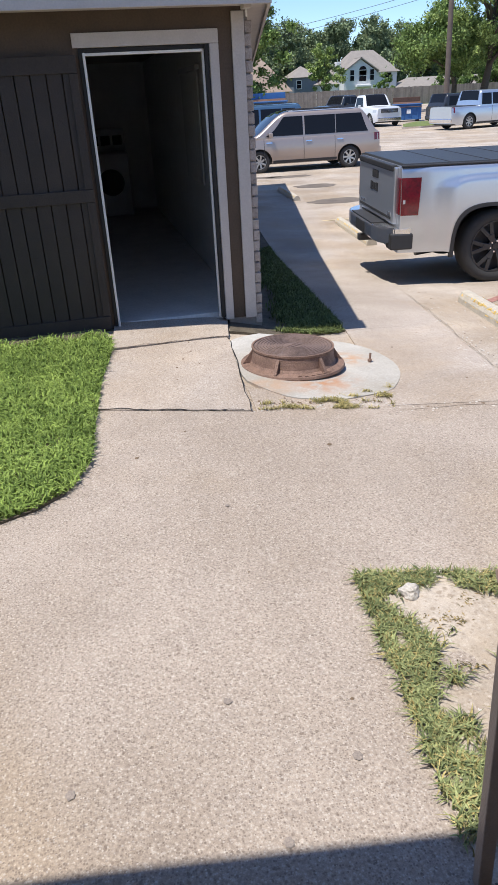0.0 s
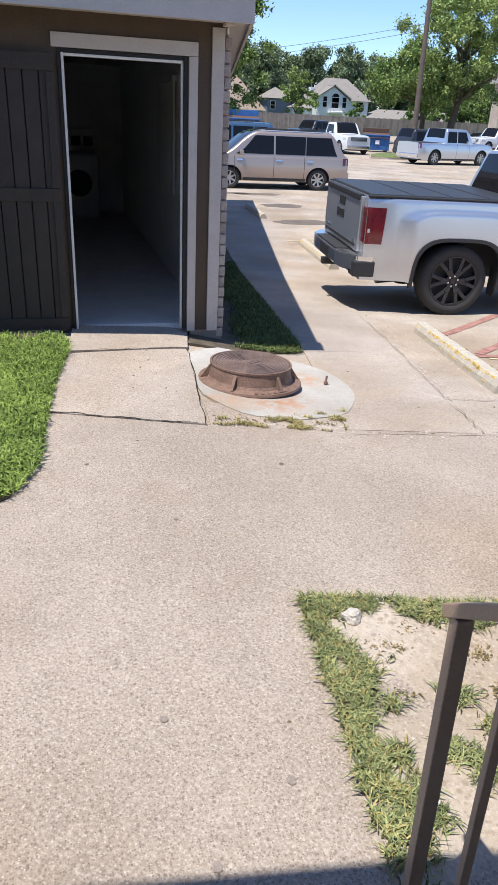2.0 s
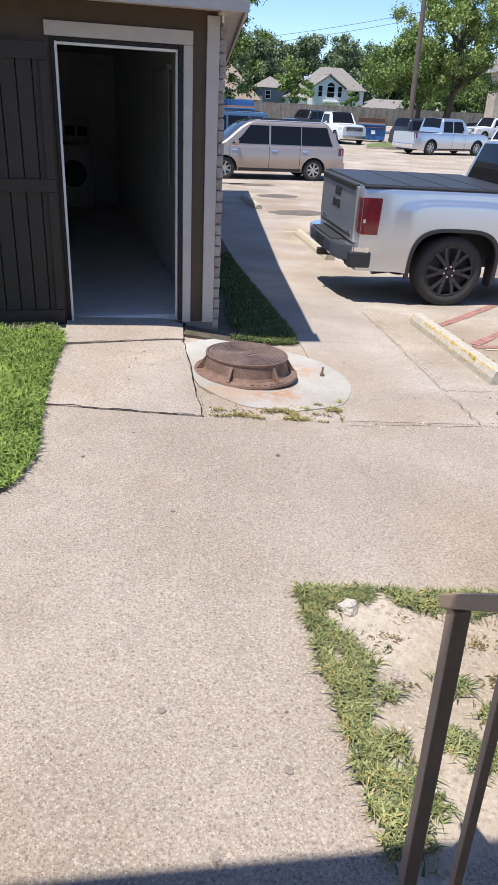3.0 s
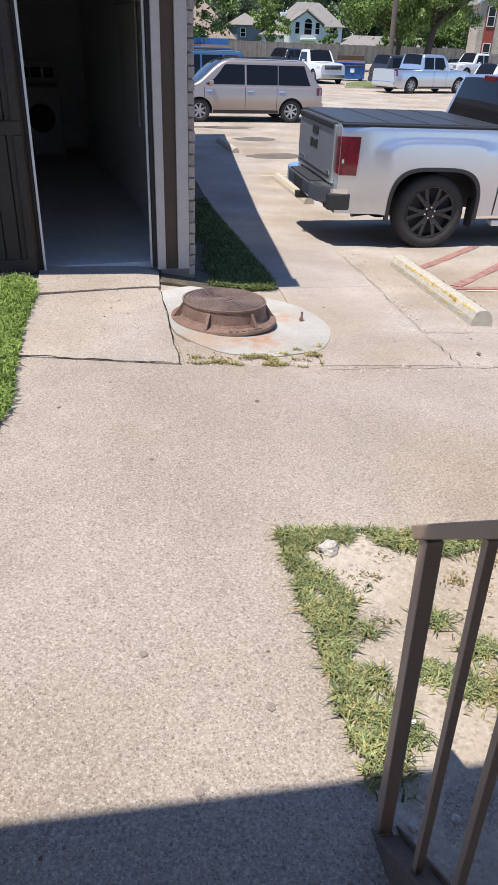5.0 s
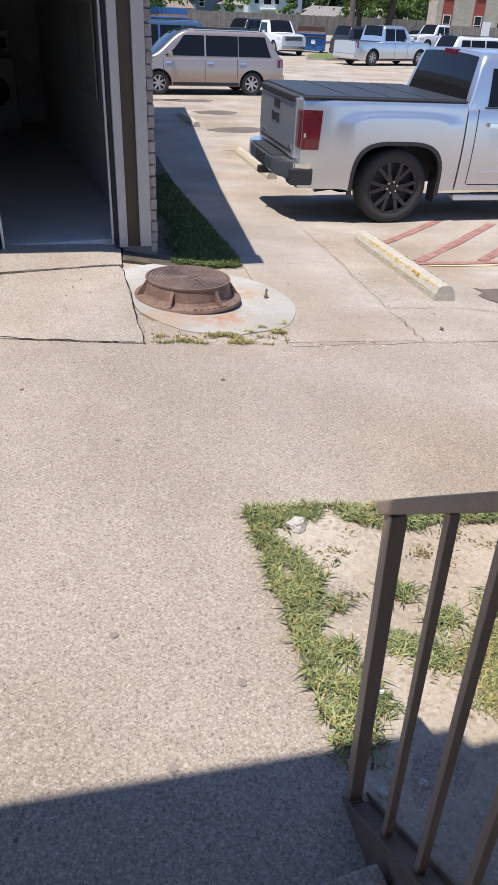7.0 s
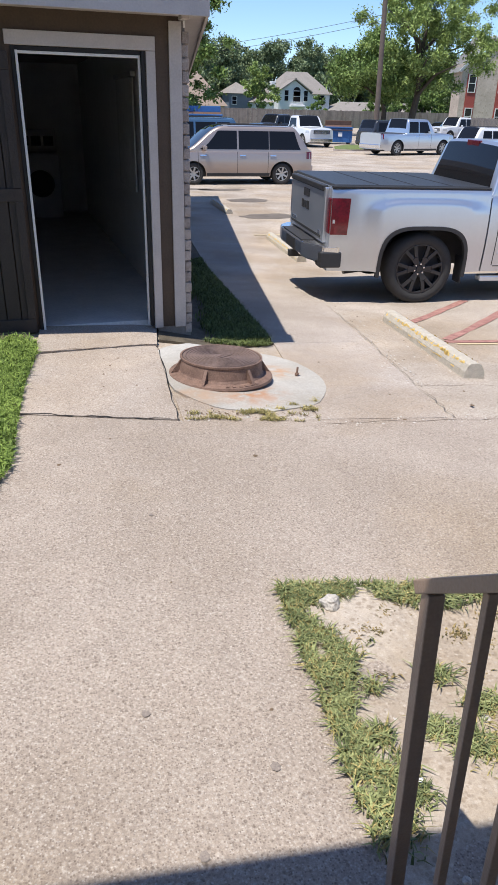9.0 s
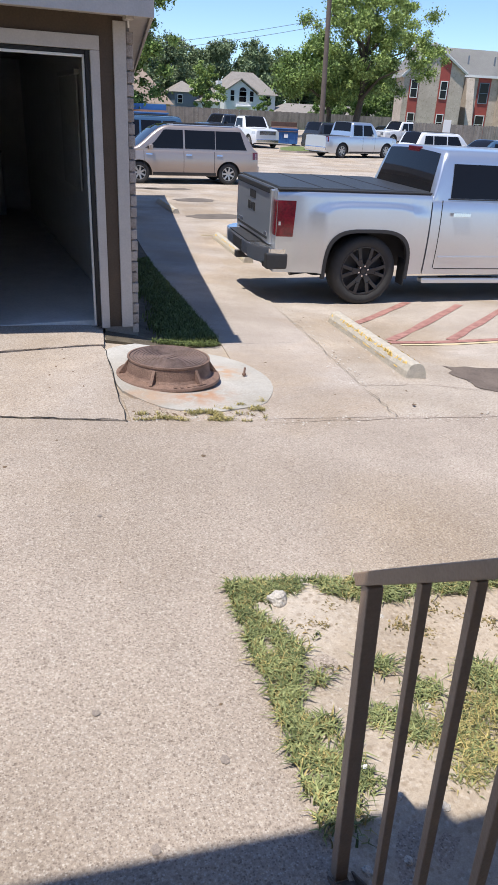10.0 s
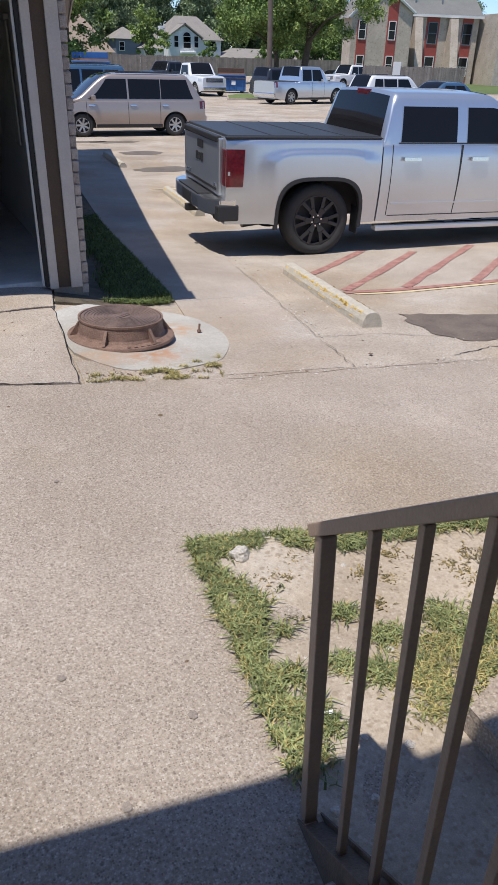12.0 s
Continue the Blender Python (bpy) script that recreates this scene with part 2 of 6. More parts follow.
M = dict(
    walk=speckled("walk_concrete", (0.495, 0.42, 0.352), (0.16, 0.12, 0.095), (0.78, 0.72, 0.64), 150, 0.6, 0.24, 0.7, (0.95, 0.895, 0.79)),
    walk2=speckled("side_concrete", (0.575, 0.50, 0.435), (0.2, 0.16, 0.13), (0.8, 0.75, 0.68), 130, 0.6, 0.34, 0.6, (0.98, 0.90, 0.78)),
    lot=speckled("lot_concrete", (0.58, 0.505, 0.43), (0.2, 0.16, 0.12), (0.8, 0.74, 0.66), 120, 0.6, 0.42, 0.6, (0.96, 0.88, 0.76)),
    pad=speckled("pad_cement", (0.62, 0.60, 0.56), (0.36, 0.33, 0.28), (0.80, 0.78, 0.73), 70, 0.3, 0.45),
    dirt=speckled("dry_dirt", (0.60, 0.525, 0.44), (0.25, 0.19, 0.13), (0.78, 0.71, 0.62), 75, 0.4, 0.4, 1.0, (0.86, 0.78, 0.67)),
    soil=mat("lawn_soil", (0.07, 0.054, 0.038), 0.95, 0, 0.4, 9, 90, 0.8, (0.12, 0.098, 0.066)),
    grass=mat("grass_blades", (0.11, 0.20, 0.04), 0.6, 0, 0.35, 5, 160, 0, (0.24, 0.33, 0.09)),
    weed=mat("edge_grass_blades", (0.12, 0.158, 0.065), 0.65, 0, 0.35, 9, 160, 0, (0.25, 0.28, 0.14)),
    dry=mat("dry_grass", (0.21, 0.20, 0.075), 0.8, 0, 0.3, 4, 120, 0, (0.40, 0.34, 0.17)),
    brown_weed=mat("brown_weed", (0.17, 0.125, 0.07), 0.85, 0, 0.35, 20, 160, 0, (0.26, 0.21, 0.11)),
    sidegrass=mat("side_grass", (0.085, 0.12, 0.042), 0.65, 0, 0.35, 5, 160, 0, (0.15, 0.19, 0.07)),
    farland=mat("far_ground", (0.10, 0.14, 0.04), 0.95, 0, 0.3, 0.2, 3, 0.2),
    siding=mat("brown_siding", (0.085, 0.058, 0.038), 0.75, 0, 0.2, 5, 70, 0.2),
    trim=mat("pale_trim", (0.50, 0.45, 0.41), 0.7, 0, 0.1, 9, 80, 0.12),
    jamb=mat("white_jamb", (0.72, 0.70, 0.66), 0.5, 0, 0.08, 9, 60, 0.05),
    # near-black for open cracks; on the door jambs it stands in for shade
    black=mat("black_gap_and_jamb_shade", (0.015, 0.014, 0.013), 0.7, 0, 0.2, 9, 60, 0.1),
    leaf_door=mat("door_boards", (0.04, 0.030, 0.024), 0.7, 0, 0.25, 6, 90, 0.25),
    brick=mat("pale_brick", (0.34, 0.28, 0.24), 0.9, 0, 0.25, 30, 150, 0.5, (0.42, 0.37, 0.33), rand=0.5),
    mortar=mat("mortar", (0.26, 0.235, 0.21), 0.95, 0, 0.2, 30, 150, 0.4),
    shingle=mat("roof_shingles", (0.17, 0.15, 0.13), 0.95, 0, 0.25, 3, 30, 0.4),
    interior=mat("interior_paint", (0.78, 0.78, 0.74), 0.8, 0, 0.06, 4, 50, 0.1),
    floor_in=mat("interior_floor", (0.60, 0.59, 0.56), 0.55, 0, 0.15, 4, 50, 0.05),
    iron=mat("rusted_iron", (0.17, 0.105, 0.08), 0.75, 0.25, 0.3, 14, 120, 0.5, (0.25, 0.16, 0.12)),
    iron_lid=mat("lid_iron", (0.165, 0.118, 0.102), 0.65, 0.3, 0.3, 14, 120, 0.5, (0.22, 0.155, 0.13)),
    rail=mat("brown_rail_paint", (0.29, 0.205, 0.15), 0.45, 0.0, 0.14, 12, 150, 0.14),
    dirty_steel=mat("dirty_steel", (0.13, 0.095, 0.072), 0.8, 0.0, 0.3, 14, 120, 0.3),
    stop=mat("stop_concrete", (0.48, 0.435, 0.36), 0.9, 0, 0.25, 20, 140, 0.6),
    yellow=mat("yellow_paint", (0.74, 0.53, 0.17), 0.8, 0, 0.2, 25, 140, 0.4),
    red_line=mat("faded_red_paint", (0.24, 0.085, 0.07), 0.85, 0, 0.3, 12, 120, 0.3, (0.40, 0.22, 0.18)),
    pale_line=mat("faded_yellow_line", (0.62, 0.50, 0.30), 0.85, 0, 0.2, 12, 120, 0.3),
    wet=mat("wet_stain", (0.11, 0.082, 0.064), 0.85, 0, 0.25, 5, 70, 0.1, (0.16, 0.125, 0.10)),
    crack=mat("crack_dirt", (0.17, 0.13, 0.10), 0.95, 0, 0.3, 30, 120, 0.3),
    gum=mat("flattened_gum", (0.21, 0.175, 0.15), 0.85, 0, 0.2, 60, 200, 0.1, (0.28, 0.235, 0.2)),
    stain=mat("oil_stain", (0.11, 0.09, 0.073), 0.85, 0, 0.2, 4, 60, 0.1, (0.17, 0.142, 0.115)),
    rock=mat("rock", (0.5, 0.46, 0.41), 0.95, 0, 0.3, 30, 120, 0.7),
    silver=mat("silver_paint", (0.62, 0.65, 0.69), 0.30, 0.8, 0.02, 3, 30, 0, coat=0.5),
    beige=mat("beige_paint", (0.42, 0.345, 0.30), 0.3, 0.5, 0.02, 3, 30, 0, coat=0.5),
    white=mat("white_paint", (0.68, 0.69, 0.70), 0.25, 0.0, 0.02, 3, 30, 0, coat=0.5),
    blue=mat("blue_paint", (0.09, 0.17, 0.26), 0.25, 0.5, 0.03, 3, 30, 0, coat=0.5),
    dark=mat("dark_paint", (0.035, 0.037, 0.042), 0.25, 0.2, 0.03, 3, 30, 0, coat=0.5),
    chrome=mat("chrome", (0.78, 0.78, 0.79), 0.16, 0.95, 0.02, 5, 40, 0),
    plastic=mat("black_plastic", (0.03, 0.03, 0.032), 0.55, 0, 0.15, 20, 200, 0.1),
    tyre=mat("tyre_rubber", (0.04, 0.038, 0.036), 0.85, 0, 0.2, 20, 150, 0.2),
    rim_black=mat("black_rim", (0.045, 0.046, 0.05), 0.18, 0.4, 0.1, 9, 60, 0),
    rim=mat("alloy_rim", (0.5, 0.5, 0.5), 0.3, 0.9, 0.05, 9, 60, 0),
    glass=glass_mat("dark_glass"),
    red_lens=mat("red_lens", (0.08, 0.004, 0.008), 0.12, 0, 0.25, 5, 40, 0, (0.16, 0.006, 0.013), coat=0.6),
    lamp=mat("clear_lens", (0.6, 0.6, 0.6), 0.1, 0.3, 0.05, 9, 60, 0),
    vinyl=mat("tonneau_vinyl", (0.035, 0.037, 0.04), 0.45, 0, 0.1, 20, 300, 0.1),
    fence=mat("weathered_fence", (0.20, 0.175, 0.15), 0.9, 0, 0.25, 1.5, 30, 0.3, (0.28, 0.25, 0.215), rand=0.4),
    white_wall=mat("white_siding", (0.74, 0.74, 0.72), 0.7, 0, 0.05, 1, 10, 0.1),
    tan_roof=mat("tan_shingles", (0.30, 0.23, 0.18), 0.95, 0, 0.15, 1, 8, 0.2),
    grey_roof=mat("grey_shingles", (0.26, 0.235, 0.21), 0.95, 0, 0.15, 1, 8, 0.2),
    pale_roof=mat("pale_shingles", (0.36, 0.355, 0.34), 0.95, 0, 0.1, 1, 8, 0.2),
    grey_wall=mat("blue_grey_siding", (0.16, 0.19, 0.23), 0.8, 0, 0.1, 1, 10, 0.1),
    stone=speckled("stone_wall", (0.70, 0.60, 0.51), (0.42, 0.34, 0.27), (0.80, 0.73, 0.65), 4.5, 0.5, 0.2),
    red_panel=mat("red_siding", (0.36, 0.075, 0.06), 0.75, 0, 0.12, 2, 15, 0.2),
    wood_pole=mat("pole_wood", (0.135, 0.105, 0.088), 0.9, 0, 0.25, 2, 25, 0.3),
    bark=mat("bark", (0.085, 0.068, 0.05), 0.95, 0, 0.3, 2, 15, 0.6),
    leaves=mat("oak_leaves", (0.10, 0.175, 0.045), 0.6, 0, 0.35, 0.8, 5, 0, (0.20, 0.29, 0.10)),
    leaves_light=mat("pale_leaves", (0.17, 0.26, 0.075), 0.6, 0, 0.3, 0.8, 5, 0, (0.31, 0.40, 0.15)),
    # distance haze is mixed into this leaf colour: paler and bluer green
    leaves_hazed=mat("hazed_far_leaves", (0.15, 0.21, 0.12), 0.8, 0, 0.25, 0.4, 3, 0, (0.23, 0.29, 0.18)),
    dump_blue=mat("dumpster_blue", (0.035, 0.13, 0.34), 0.5, 0.0, 0.15, 3, 20, 0.1),
    rust=mat("dumpster_rust", (0.12, 0.065, 0.045), 0.8, 0.2, 0.3, 3, 20, 0.3),
    cable=mat("cable", (0.05, 0.05, 0.05), 0.7, 0, 0.1, 3, 20, 0),
    appliance=mat("enamel", (0.55, 0.55, 0.53), 0.35, 0, 0.05, 5, 40, 0),
    blind=mat("blind_slats", (0.6, 0.6, 0.56), 0.6, 0, 0.06, 5, 40, 0),
    paper=mat("paper", (0.8, 0.8, 0.78), 0.8, 0, 0.05, 30, 90, 0),
    fruit=mat("dead_leaf", (0.16, 0.11, 0.07), 0.9, 0, 0.3, 60, 200, 0.2),
)
rusted(M["pad"], (0.06, -1.52, -0.05), 0.34, (0.40, 0.20, 0.10))
rusted(M["pad"], (0.42, -1.02, -0.10), 0.26, (0.46, 0.29, 0.18))
rusted(M["pad"], (-0.34, -1.62, 0.0), 0.22, (0.42, 0.27, 0.17))
for leafy in ("grass", "weed", "dry", "brown_weed", "sidegrass", "leaves", "leaves_light", "leaves_hazed"):
    nt = M[leafy].node_tree
    b = nt.nodes["Principled BSDF"]
    geo = nt.nodes.new("ShaderNodeNewGeometry")
    mx = nt.nodes.new("ShaderNodeMix")
    mx.data_type, mx.blend_type = "RGBA", "MULTIPLY"
    mx.inputs[0].default_value = 0.9
    rr = nt.nodes.new("ShaderNodeValToRGB")
    rr.color_ramp.elements[0].color, rr.color_ramp.elements[1].color = (0.35, 0.4, 0.3, 1), (1.5, 1.4, 1.2, 1)
    nt.links.new(geo.outputs["Random Per Island"], rr.inputs[0])
    nt.links.new(nt.nodes[M[leafy]["ramp"]].outputs[0], mx.inputs[6]), nt.links.new(rr.outputs[0], mx.inputs[7])
    nt.links.new(mx.outputs[2], b.inputs["Base Color"])
    b.inputs["Specular IOR Level"].default_value = 0.25


# ---- mesh helpers ----
def smoothstep(a, b, v):
    v = min(1.0, max(0.0, (v - a) / (b - a)))
    return v * v * (3 - 2 * v)


def clamp(v, a, b):
    return max(a, min(b, v))


def gz(x, y):
    """Height of the paved ground: the walk falls gently towards the car park."""
    return -0.02 - 0.045 * clamp(x, -1.5, 3) - 0.065 * (clamp(y, -2, 4.5) + 2) * smoothstep(-0.5, 0.5, x)


def finish(ob, bm, material, smooth=False):
    bm.to_mesh(ob.data)
    bm.free()
    ob.data.materials.append(material)
    if smooth:
        ob.data.polygons.foreach_set("use_smooth", [True] * len(ob.data.polygons))
    return ob


def thing(name, bm, material, label, category="", group="", kind="", at=None, smooth=False):
    ob = finish(new(name, bpy.data.meshes.new(name)), bm, material, smooth)
    if at is not None:
        ob.matrix_world = at
    return tagged(ob, label, category, group, kind)


def holder(name, label, category, group="", kind="", at=None):
    ob = new(name)
    ob.empty_display_size = 0.2
    if at is not None:
        ob.matrix_world = at
    return tagged(ob, label, category, group, kind)


def part(name, bm, material, parent, label="", smooth=False, at=None):
    ob = finish(new(name, bpy.data.meshes.new(name)), bm, material, smooth)
    ob.parent = parent
    if at is not None:
        ob.matrix_local = at
    return tagged(ob, label)


def box(bm, lo, hi, bevel=0.0, m=None):
    v = [bm.verts.new((x, y, z)) for x in (lo[0], hi[0]) for y in (lo[1], hi[1]) for z in (lo[2], hi[2])]
    fs = [bm.faces.new([v[i] for i in q]) for q in ((0, 1, 3, 2), (4, 6, 7, 5), (0, 4, 5, 1), (2, 3, 7, 6), (0, 2, 6, 4), (1, 5, 7, 3))]
    if bevel:
        edges = list({e for f in fs for e in f.edges})
        r = bmesh.ops.bevel(bm, geom=edges, offset=bevel, segments=2, affect="EDGES", profile=0.5)
        v = list({x for f in r["faces"] for x in f.verts} | {x for x in v if x.is_valid})
    if m is not None:
        bmesh.ops.transform(bm, matrix=m, verts=v)
    return bm


def boxed(lo, hi, bevel=0.0, m=None):
    return box(bmesh.new(), lo, hi, bevel, m)


def beam(a, b, w, h, bevel=0.0, bm=None, up=Vector((0, 0, 1))):
    """A square bar from a to b."""
    bm = bm or bmesh.new()
    a, b = Vector(a), Vector(b)
    d = (b - a).normalized()
    side = d.cross(up)
    if side.length < 1e-3:
        side = d.cross(Vector((0, 1, 0)))
    side.normalize()
    top = side.cross(d)
    m = Matrix((side, d, top)).transposed().to_4x4()
    m.translation = a
    return box(bm, (-w / 2, 0, -h / 2), (w / 2, (b - a).length, h / 2), bevel, m)


def tube(a, b, r0, r1=None, n=12, bm=None):
    bm = bm or bmesh.new()
    a, b = Vector(a), Vector(b)
    r1 = r0 if r1 is None else r1
    q = (b - a).to_track_quat("Z", "Y").to_matrix()
    rings = []
    for c, r in ((a, r0), (b, r1)):
        rings.append([bm.verts.new(c + q @ Vector((r * math.cos(k * math.tau / n), r * math.sin(k * math.tau / n), 0))) for k in range(n)])
    for k in range(n):
        bm.faces.new((rings[0][k], rings[0][(k + 1) % n], rings[1][(k + 1) % n], rings[1][k]))
    bm.faces.new(rings[0][::-1]), bm.faces.new(rings[1])
    return bm


def lathe(profile, n=48, bm=None, m=None):
    """Turns (radius, height) pairs round z."""
    bm = bm or bmesh.new()
    rings = []
    for r, z in profile:
        rings.append([bm.verts.new((r * math.cos(k * math.tau / n), r * math.sin(k * math.tau / n), z)) for k in range(n)] if r > 1e-6 else [bm.verts.new((0, 0, z))])
    for a, b in zip(rings, rings[1:]):
        for k in range(n):
            q = [a[k % len(a)], a[(k + 1) % len(a)], b[(k + 1) % len(b)], b[k % len(b)]]
            q = list(dict.fromkeys(q))
            if len(q) > 2:
                bm.faces.new(q)
    if m is not None:
        bmesh.ops.transform(bm, matrix=m, verts=[v for r in rings for v in r])
    return bm


def poly_prism(pts, z0, z1, bm=None):
    bm = bm or bmesh.new()
    lo = [bm.verts.new((x, y, z0)) for x, y in pts]
    hi = [bm.verts.new((x, y, z1)) for x, y in pts]
    k = len(pts)
    bm.faces.new(hi), bm.faces.new(lo[::-1])
    for i in range(k):
        bm.faces.new((lo[i], lo[(i + 1) % k], hi[(i + 1) % k], hi[i]))
    return bm


def draped(pts, off, thick=0.06, cell=0.15, rough=0.0, shape=None):
    """A convex outline laid on the ground, with a rim that goes down."""
    bm = bmesh.new()
    x0, x1 = min(p[0] for p in pts), max(p[0] for p in pts)
    y0, y1 = min(p[1] for p in pts), max(p[1] for p in pts)
    nx, ny = max(1, int((x1 - x0) / cell)), max(1, int((y1 - y0) / cell))
    g = [[bm.verts.new((x0 + (x1 - x0) * i / nx, y0 + (y1 - y0) * j / ny, 0)) for j in range(ny + 1)] for i in range(nx + 1)]
    for i in range(nx):
        for j in range(ny):
            bm.faces.new((g[i][j], g[i + 1][j], g[i + 1][j + 1], g[i][j + 1]))
    area = sum(a[0] * b[1] - b[0] * a[1] for a, b in zip(pts, pts[1:] + pts[:1]))
    for a, b in zip(pts, pts[1:] + pts[:1]):
        d = Vector((b[0] - a[0], b[1] - a[1], 0))
        no = Vector((d.y, -d.x, 0)) * (1 if area > 0 else -1)
        bmesh.ops.bisect_plane(bm, geom=bm.verts[:] + bm.edges[:] + bm.faces[:], plane_co=(a[0], a[1], 0), plane_no=no, clear_outer=True)
    rim = [e for e in bm.edges if e.is_boundary]
    r = bmesh.ops.extrude_edge_only(bm, edges=rim)
    low = {v for v in r["geom"] if isinstance(v, bmesh.types.BMVert)}
    for v in bm.verts:
        z = gz(v.co.x, v.co.y) + off
        if rough:
            z += rough * noise.noise(v.co * 3.0) + rough * 0.5 * noise.noise(v.co * 11.0)
        if shape:
            z += shape(v.co.x, v.co.y)
        v.co.z = z - (thick if v in low else 0)
    return bm


def wobbly(pts, amp, n=6, seed=0):
    """The outline with points added that stray to the sides."""
    rnd = random.Random(seed)
    out = []
    for a, b in zip(pts, pts[1:] + pts[:1]):
        d = Vector((b[0] - a[0], b[1] - a[1]))
        no = Vector((-d.y, d.x)).normalized()
        for k in range(n):
            f = k / n
            s = 0 if k == 0 else rnd.uniform(-amp, amp)
            out.append((a[0] + d.x * f + no.x * s, a[1] + d.y * f + no.y * s))
    return out


def flat_patch(pts, off):
    """A thin sheet on the ground, cut finely enough to follow it."""
    bm = bmesh.new()
    bm.faces.new([bm.verts.new((x, y, 0)) for x, y in pts])
    bmesh.ops.triangulate(bm, faces=bm.faces[:])
    bmesh.ops.subdivide_edges(bm, edges=bm.edges[:], cuts=3, use_grid_fill=True)
    for v in bm.verts:
        v.co.z = gz(v.co.x, v.co.y) + off
    bmesh.ops.recalc_face_normals(bm, faces=bm.faces[:])
    if sum(f.normal.z for f in bm.faces) < 0:
        bmesh.ops.reverse_faces(bm, faces=bm.faces[:])
    return bm


def blot(x, y, rx, ry, off, k=0):
    """A rounded uneven spot, fanned out from its middle."""
    bm = bmesh.new()
    mid = bm.verts.new((x, y, gz(x, y) + off))
    ring = []
    for j in range(32):
        a = j * math.tau / 32
        g = 1 + 0.22 * noise.noise(Vector((math.cos(a) * 1.4, math.sin(a) * 1.4, k * 3.1))) + 0.08 * math.sin(7 * a + k)
        px, py = x + rx * g * math.cos(a), y + ry * g * math.sin(a)
        ring.append(bm.verts.new((px, py, gz(px, py) + off)))
    for a, b in zip(ring, ring[1:] + ring[:1]):
        bm.faces.new((mid, a, b))
    return bm


def blades(name, spots, material, label, height=0.05, width=0.004, lean=0.5, kind="stuff"):
    """Grass: one bent blade of two pieces at each spot."""
    rng = np.random.default_rng(len(spots))
    k = len(spots)
    p = np.array(spots, dtype=float)
    a = rng.uniform(0, math.tau, k)
    hgt = height * rng.uniform(0.5, 1.35, k)
    tilt = lean * rng.uniform(0.2, 1.6, k)
    w = width * rng.uniform(0.6, 1.3, k)
    dx, dy = np.cos(a), np.sin(a)
    sx, sy = -dy * w, dx * w
    b0 = p + np.stack([sx, sy, 0 * w], 1)
    b1 = p - np.stack([sx, sy, 0 * w], 1)
    mid = p + np.stack([dx * hgt * tilt * 0.35, dy * hgt * tilt * 0.35, hgt * 0.6], 1)
    m0, m1 = mid + np.stack([sx, sy, 0 * w], 1) * 0.8, mid - np.stack([sx, sy, 0 * w], 1) * 0.8
    tip = p + np.stack([dx * hgt * tilt, dy * hgt * tilt, hgt * (1 - 0.25 * tilt)], 1)
    verts = np.stack([b0, b1, m1, m0, tip], 1).reshape(-1, 3)
    i = np.arange(k) * 5
    faces = [tuple(q) for q in np.stack([i, i + 1, i + 2, i + 3], 1).tolist()] + [tuple(q) for q in np.stack([i + 3, i + 2, i + 4], 1).tolist()]
    me = bpy.data.meshes.new(name)
    me.from_pydata(verts.tolist(), [], faces)
    me.materials.append(material)
    return tagged(new(name, me), label, "grass", "", kind)


def inside(pts, x, y):
    c = False
    for (x0, y0), (x1, y1) in zip(pts, pts[1:] + pts[:1]):
        if (y0 > y) != (y1 > y) and x < (x1 - x0) * (y - y0) / (y1 - y0) + x0:
            c = not c
    return c


def scatter(pts, count, seed, keep=None, up=0.0):
    rnd = random.Random(seed)
    x0, x1 = min(p[0] for p in pts), max(p[0] for p in pts)
    y0, y1 = min(p[1] for p in pts), max(p[1] for p in pts)
    out = []
    while len(out) < count:
        x, y = rnd.uniform(x0, x1), rnd.uniform(y0, y1)
        if inside(pts, x, y) and (keep is None or rnd.random() < keep(x, y)):
            out.append((x, y, gz(x, y) + up))
    return out


# ---- ground and paving ----
def ground_sheet():
    xs = sorted(set([-400, -150, -60, -25, -12] + [round(-8 + 0.4 * k, 3) for k in range(46)] + [14, 20, 30, 45, 60, 80, 120, 250, 600]))
    ys = sorted(set([-400, -100, -40, -15] + [round(-8 + 0.4 * k, 3) for k in range(40)] + [10, 14, 20, 30, 45, 60, 80, 99, 120, 200, 700]))
    bm = bmesh.new()
    g = [[bm.verts.new((x, y, gz(x, y) - 0.012 - (0.1 if -5.4 > y else 0))) for y in ys] for x in xs]
    for i in range(len(xs) - 1):
        for j in range(len(ys) - 1):
            f = bm.faces.new((g[i][j], g[i + 1][j], g[i + 1][j + 1], g[i][j + 1]))
            f.material_index = 1 if ys[j] >= 98 or xs[i] < -20 else 0
    ob = thing("ground", bm, M["lot"], "pale stained concrete car park ground", "ground", kind="structure", smooth=True)
    ob.data.materials.append(M["farland"])
    return ob


ground_sheet()
pave = holder("pavement", "sunlit beige exposed-aggregate concrete walk in several slabs", "pavement", kind="structure")
part("slab", draped([(-6, -0.55), (-6, -7.5), (-0.5, -7.5), (-0.5, -1.965), (-1.42, -1.725)], 0.0, 0.08, 0.2), M["walk"], pave)
part("slab", draped([(-0.5, -1.972), (-0.5, -7.5), (6.5, -7.5), (6.5, -2.86)], 0.0, 0.08, 0.2), M["walk"], pave)
part("slab", draped([(-1.42, -1.7215), (-0.494, -1.954), (-0.345, -0.462), (-0.7, -0.525), (-1.25, -0.595)], 0.006, 0.08, 0.1), M["walk2"], pave)
part("slab", draped([(-1.25, -0.590), (-0.7, -0.5205), (-0.335, -0.457), (-0.235, 0.10), (-1.19, 0.10)], 0.014, 0.08, 0.1), M["walk2"], pave)
part("slab", draped([(0.36, -2.074), (1.205, -2.182), (1.66, -0.150), (0.757, -0.150)], 0.0, 0.08, 0.2), M["walk2"], pave, "pale side walk slab beside the cement pad")
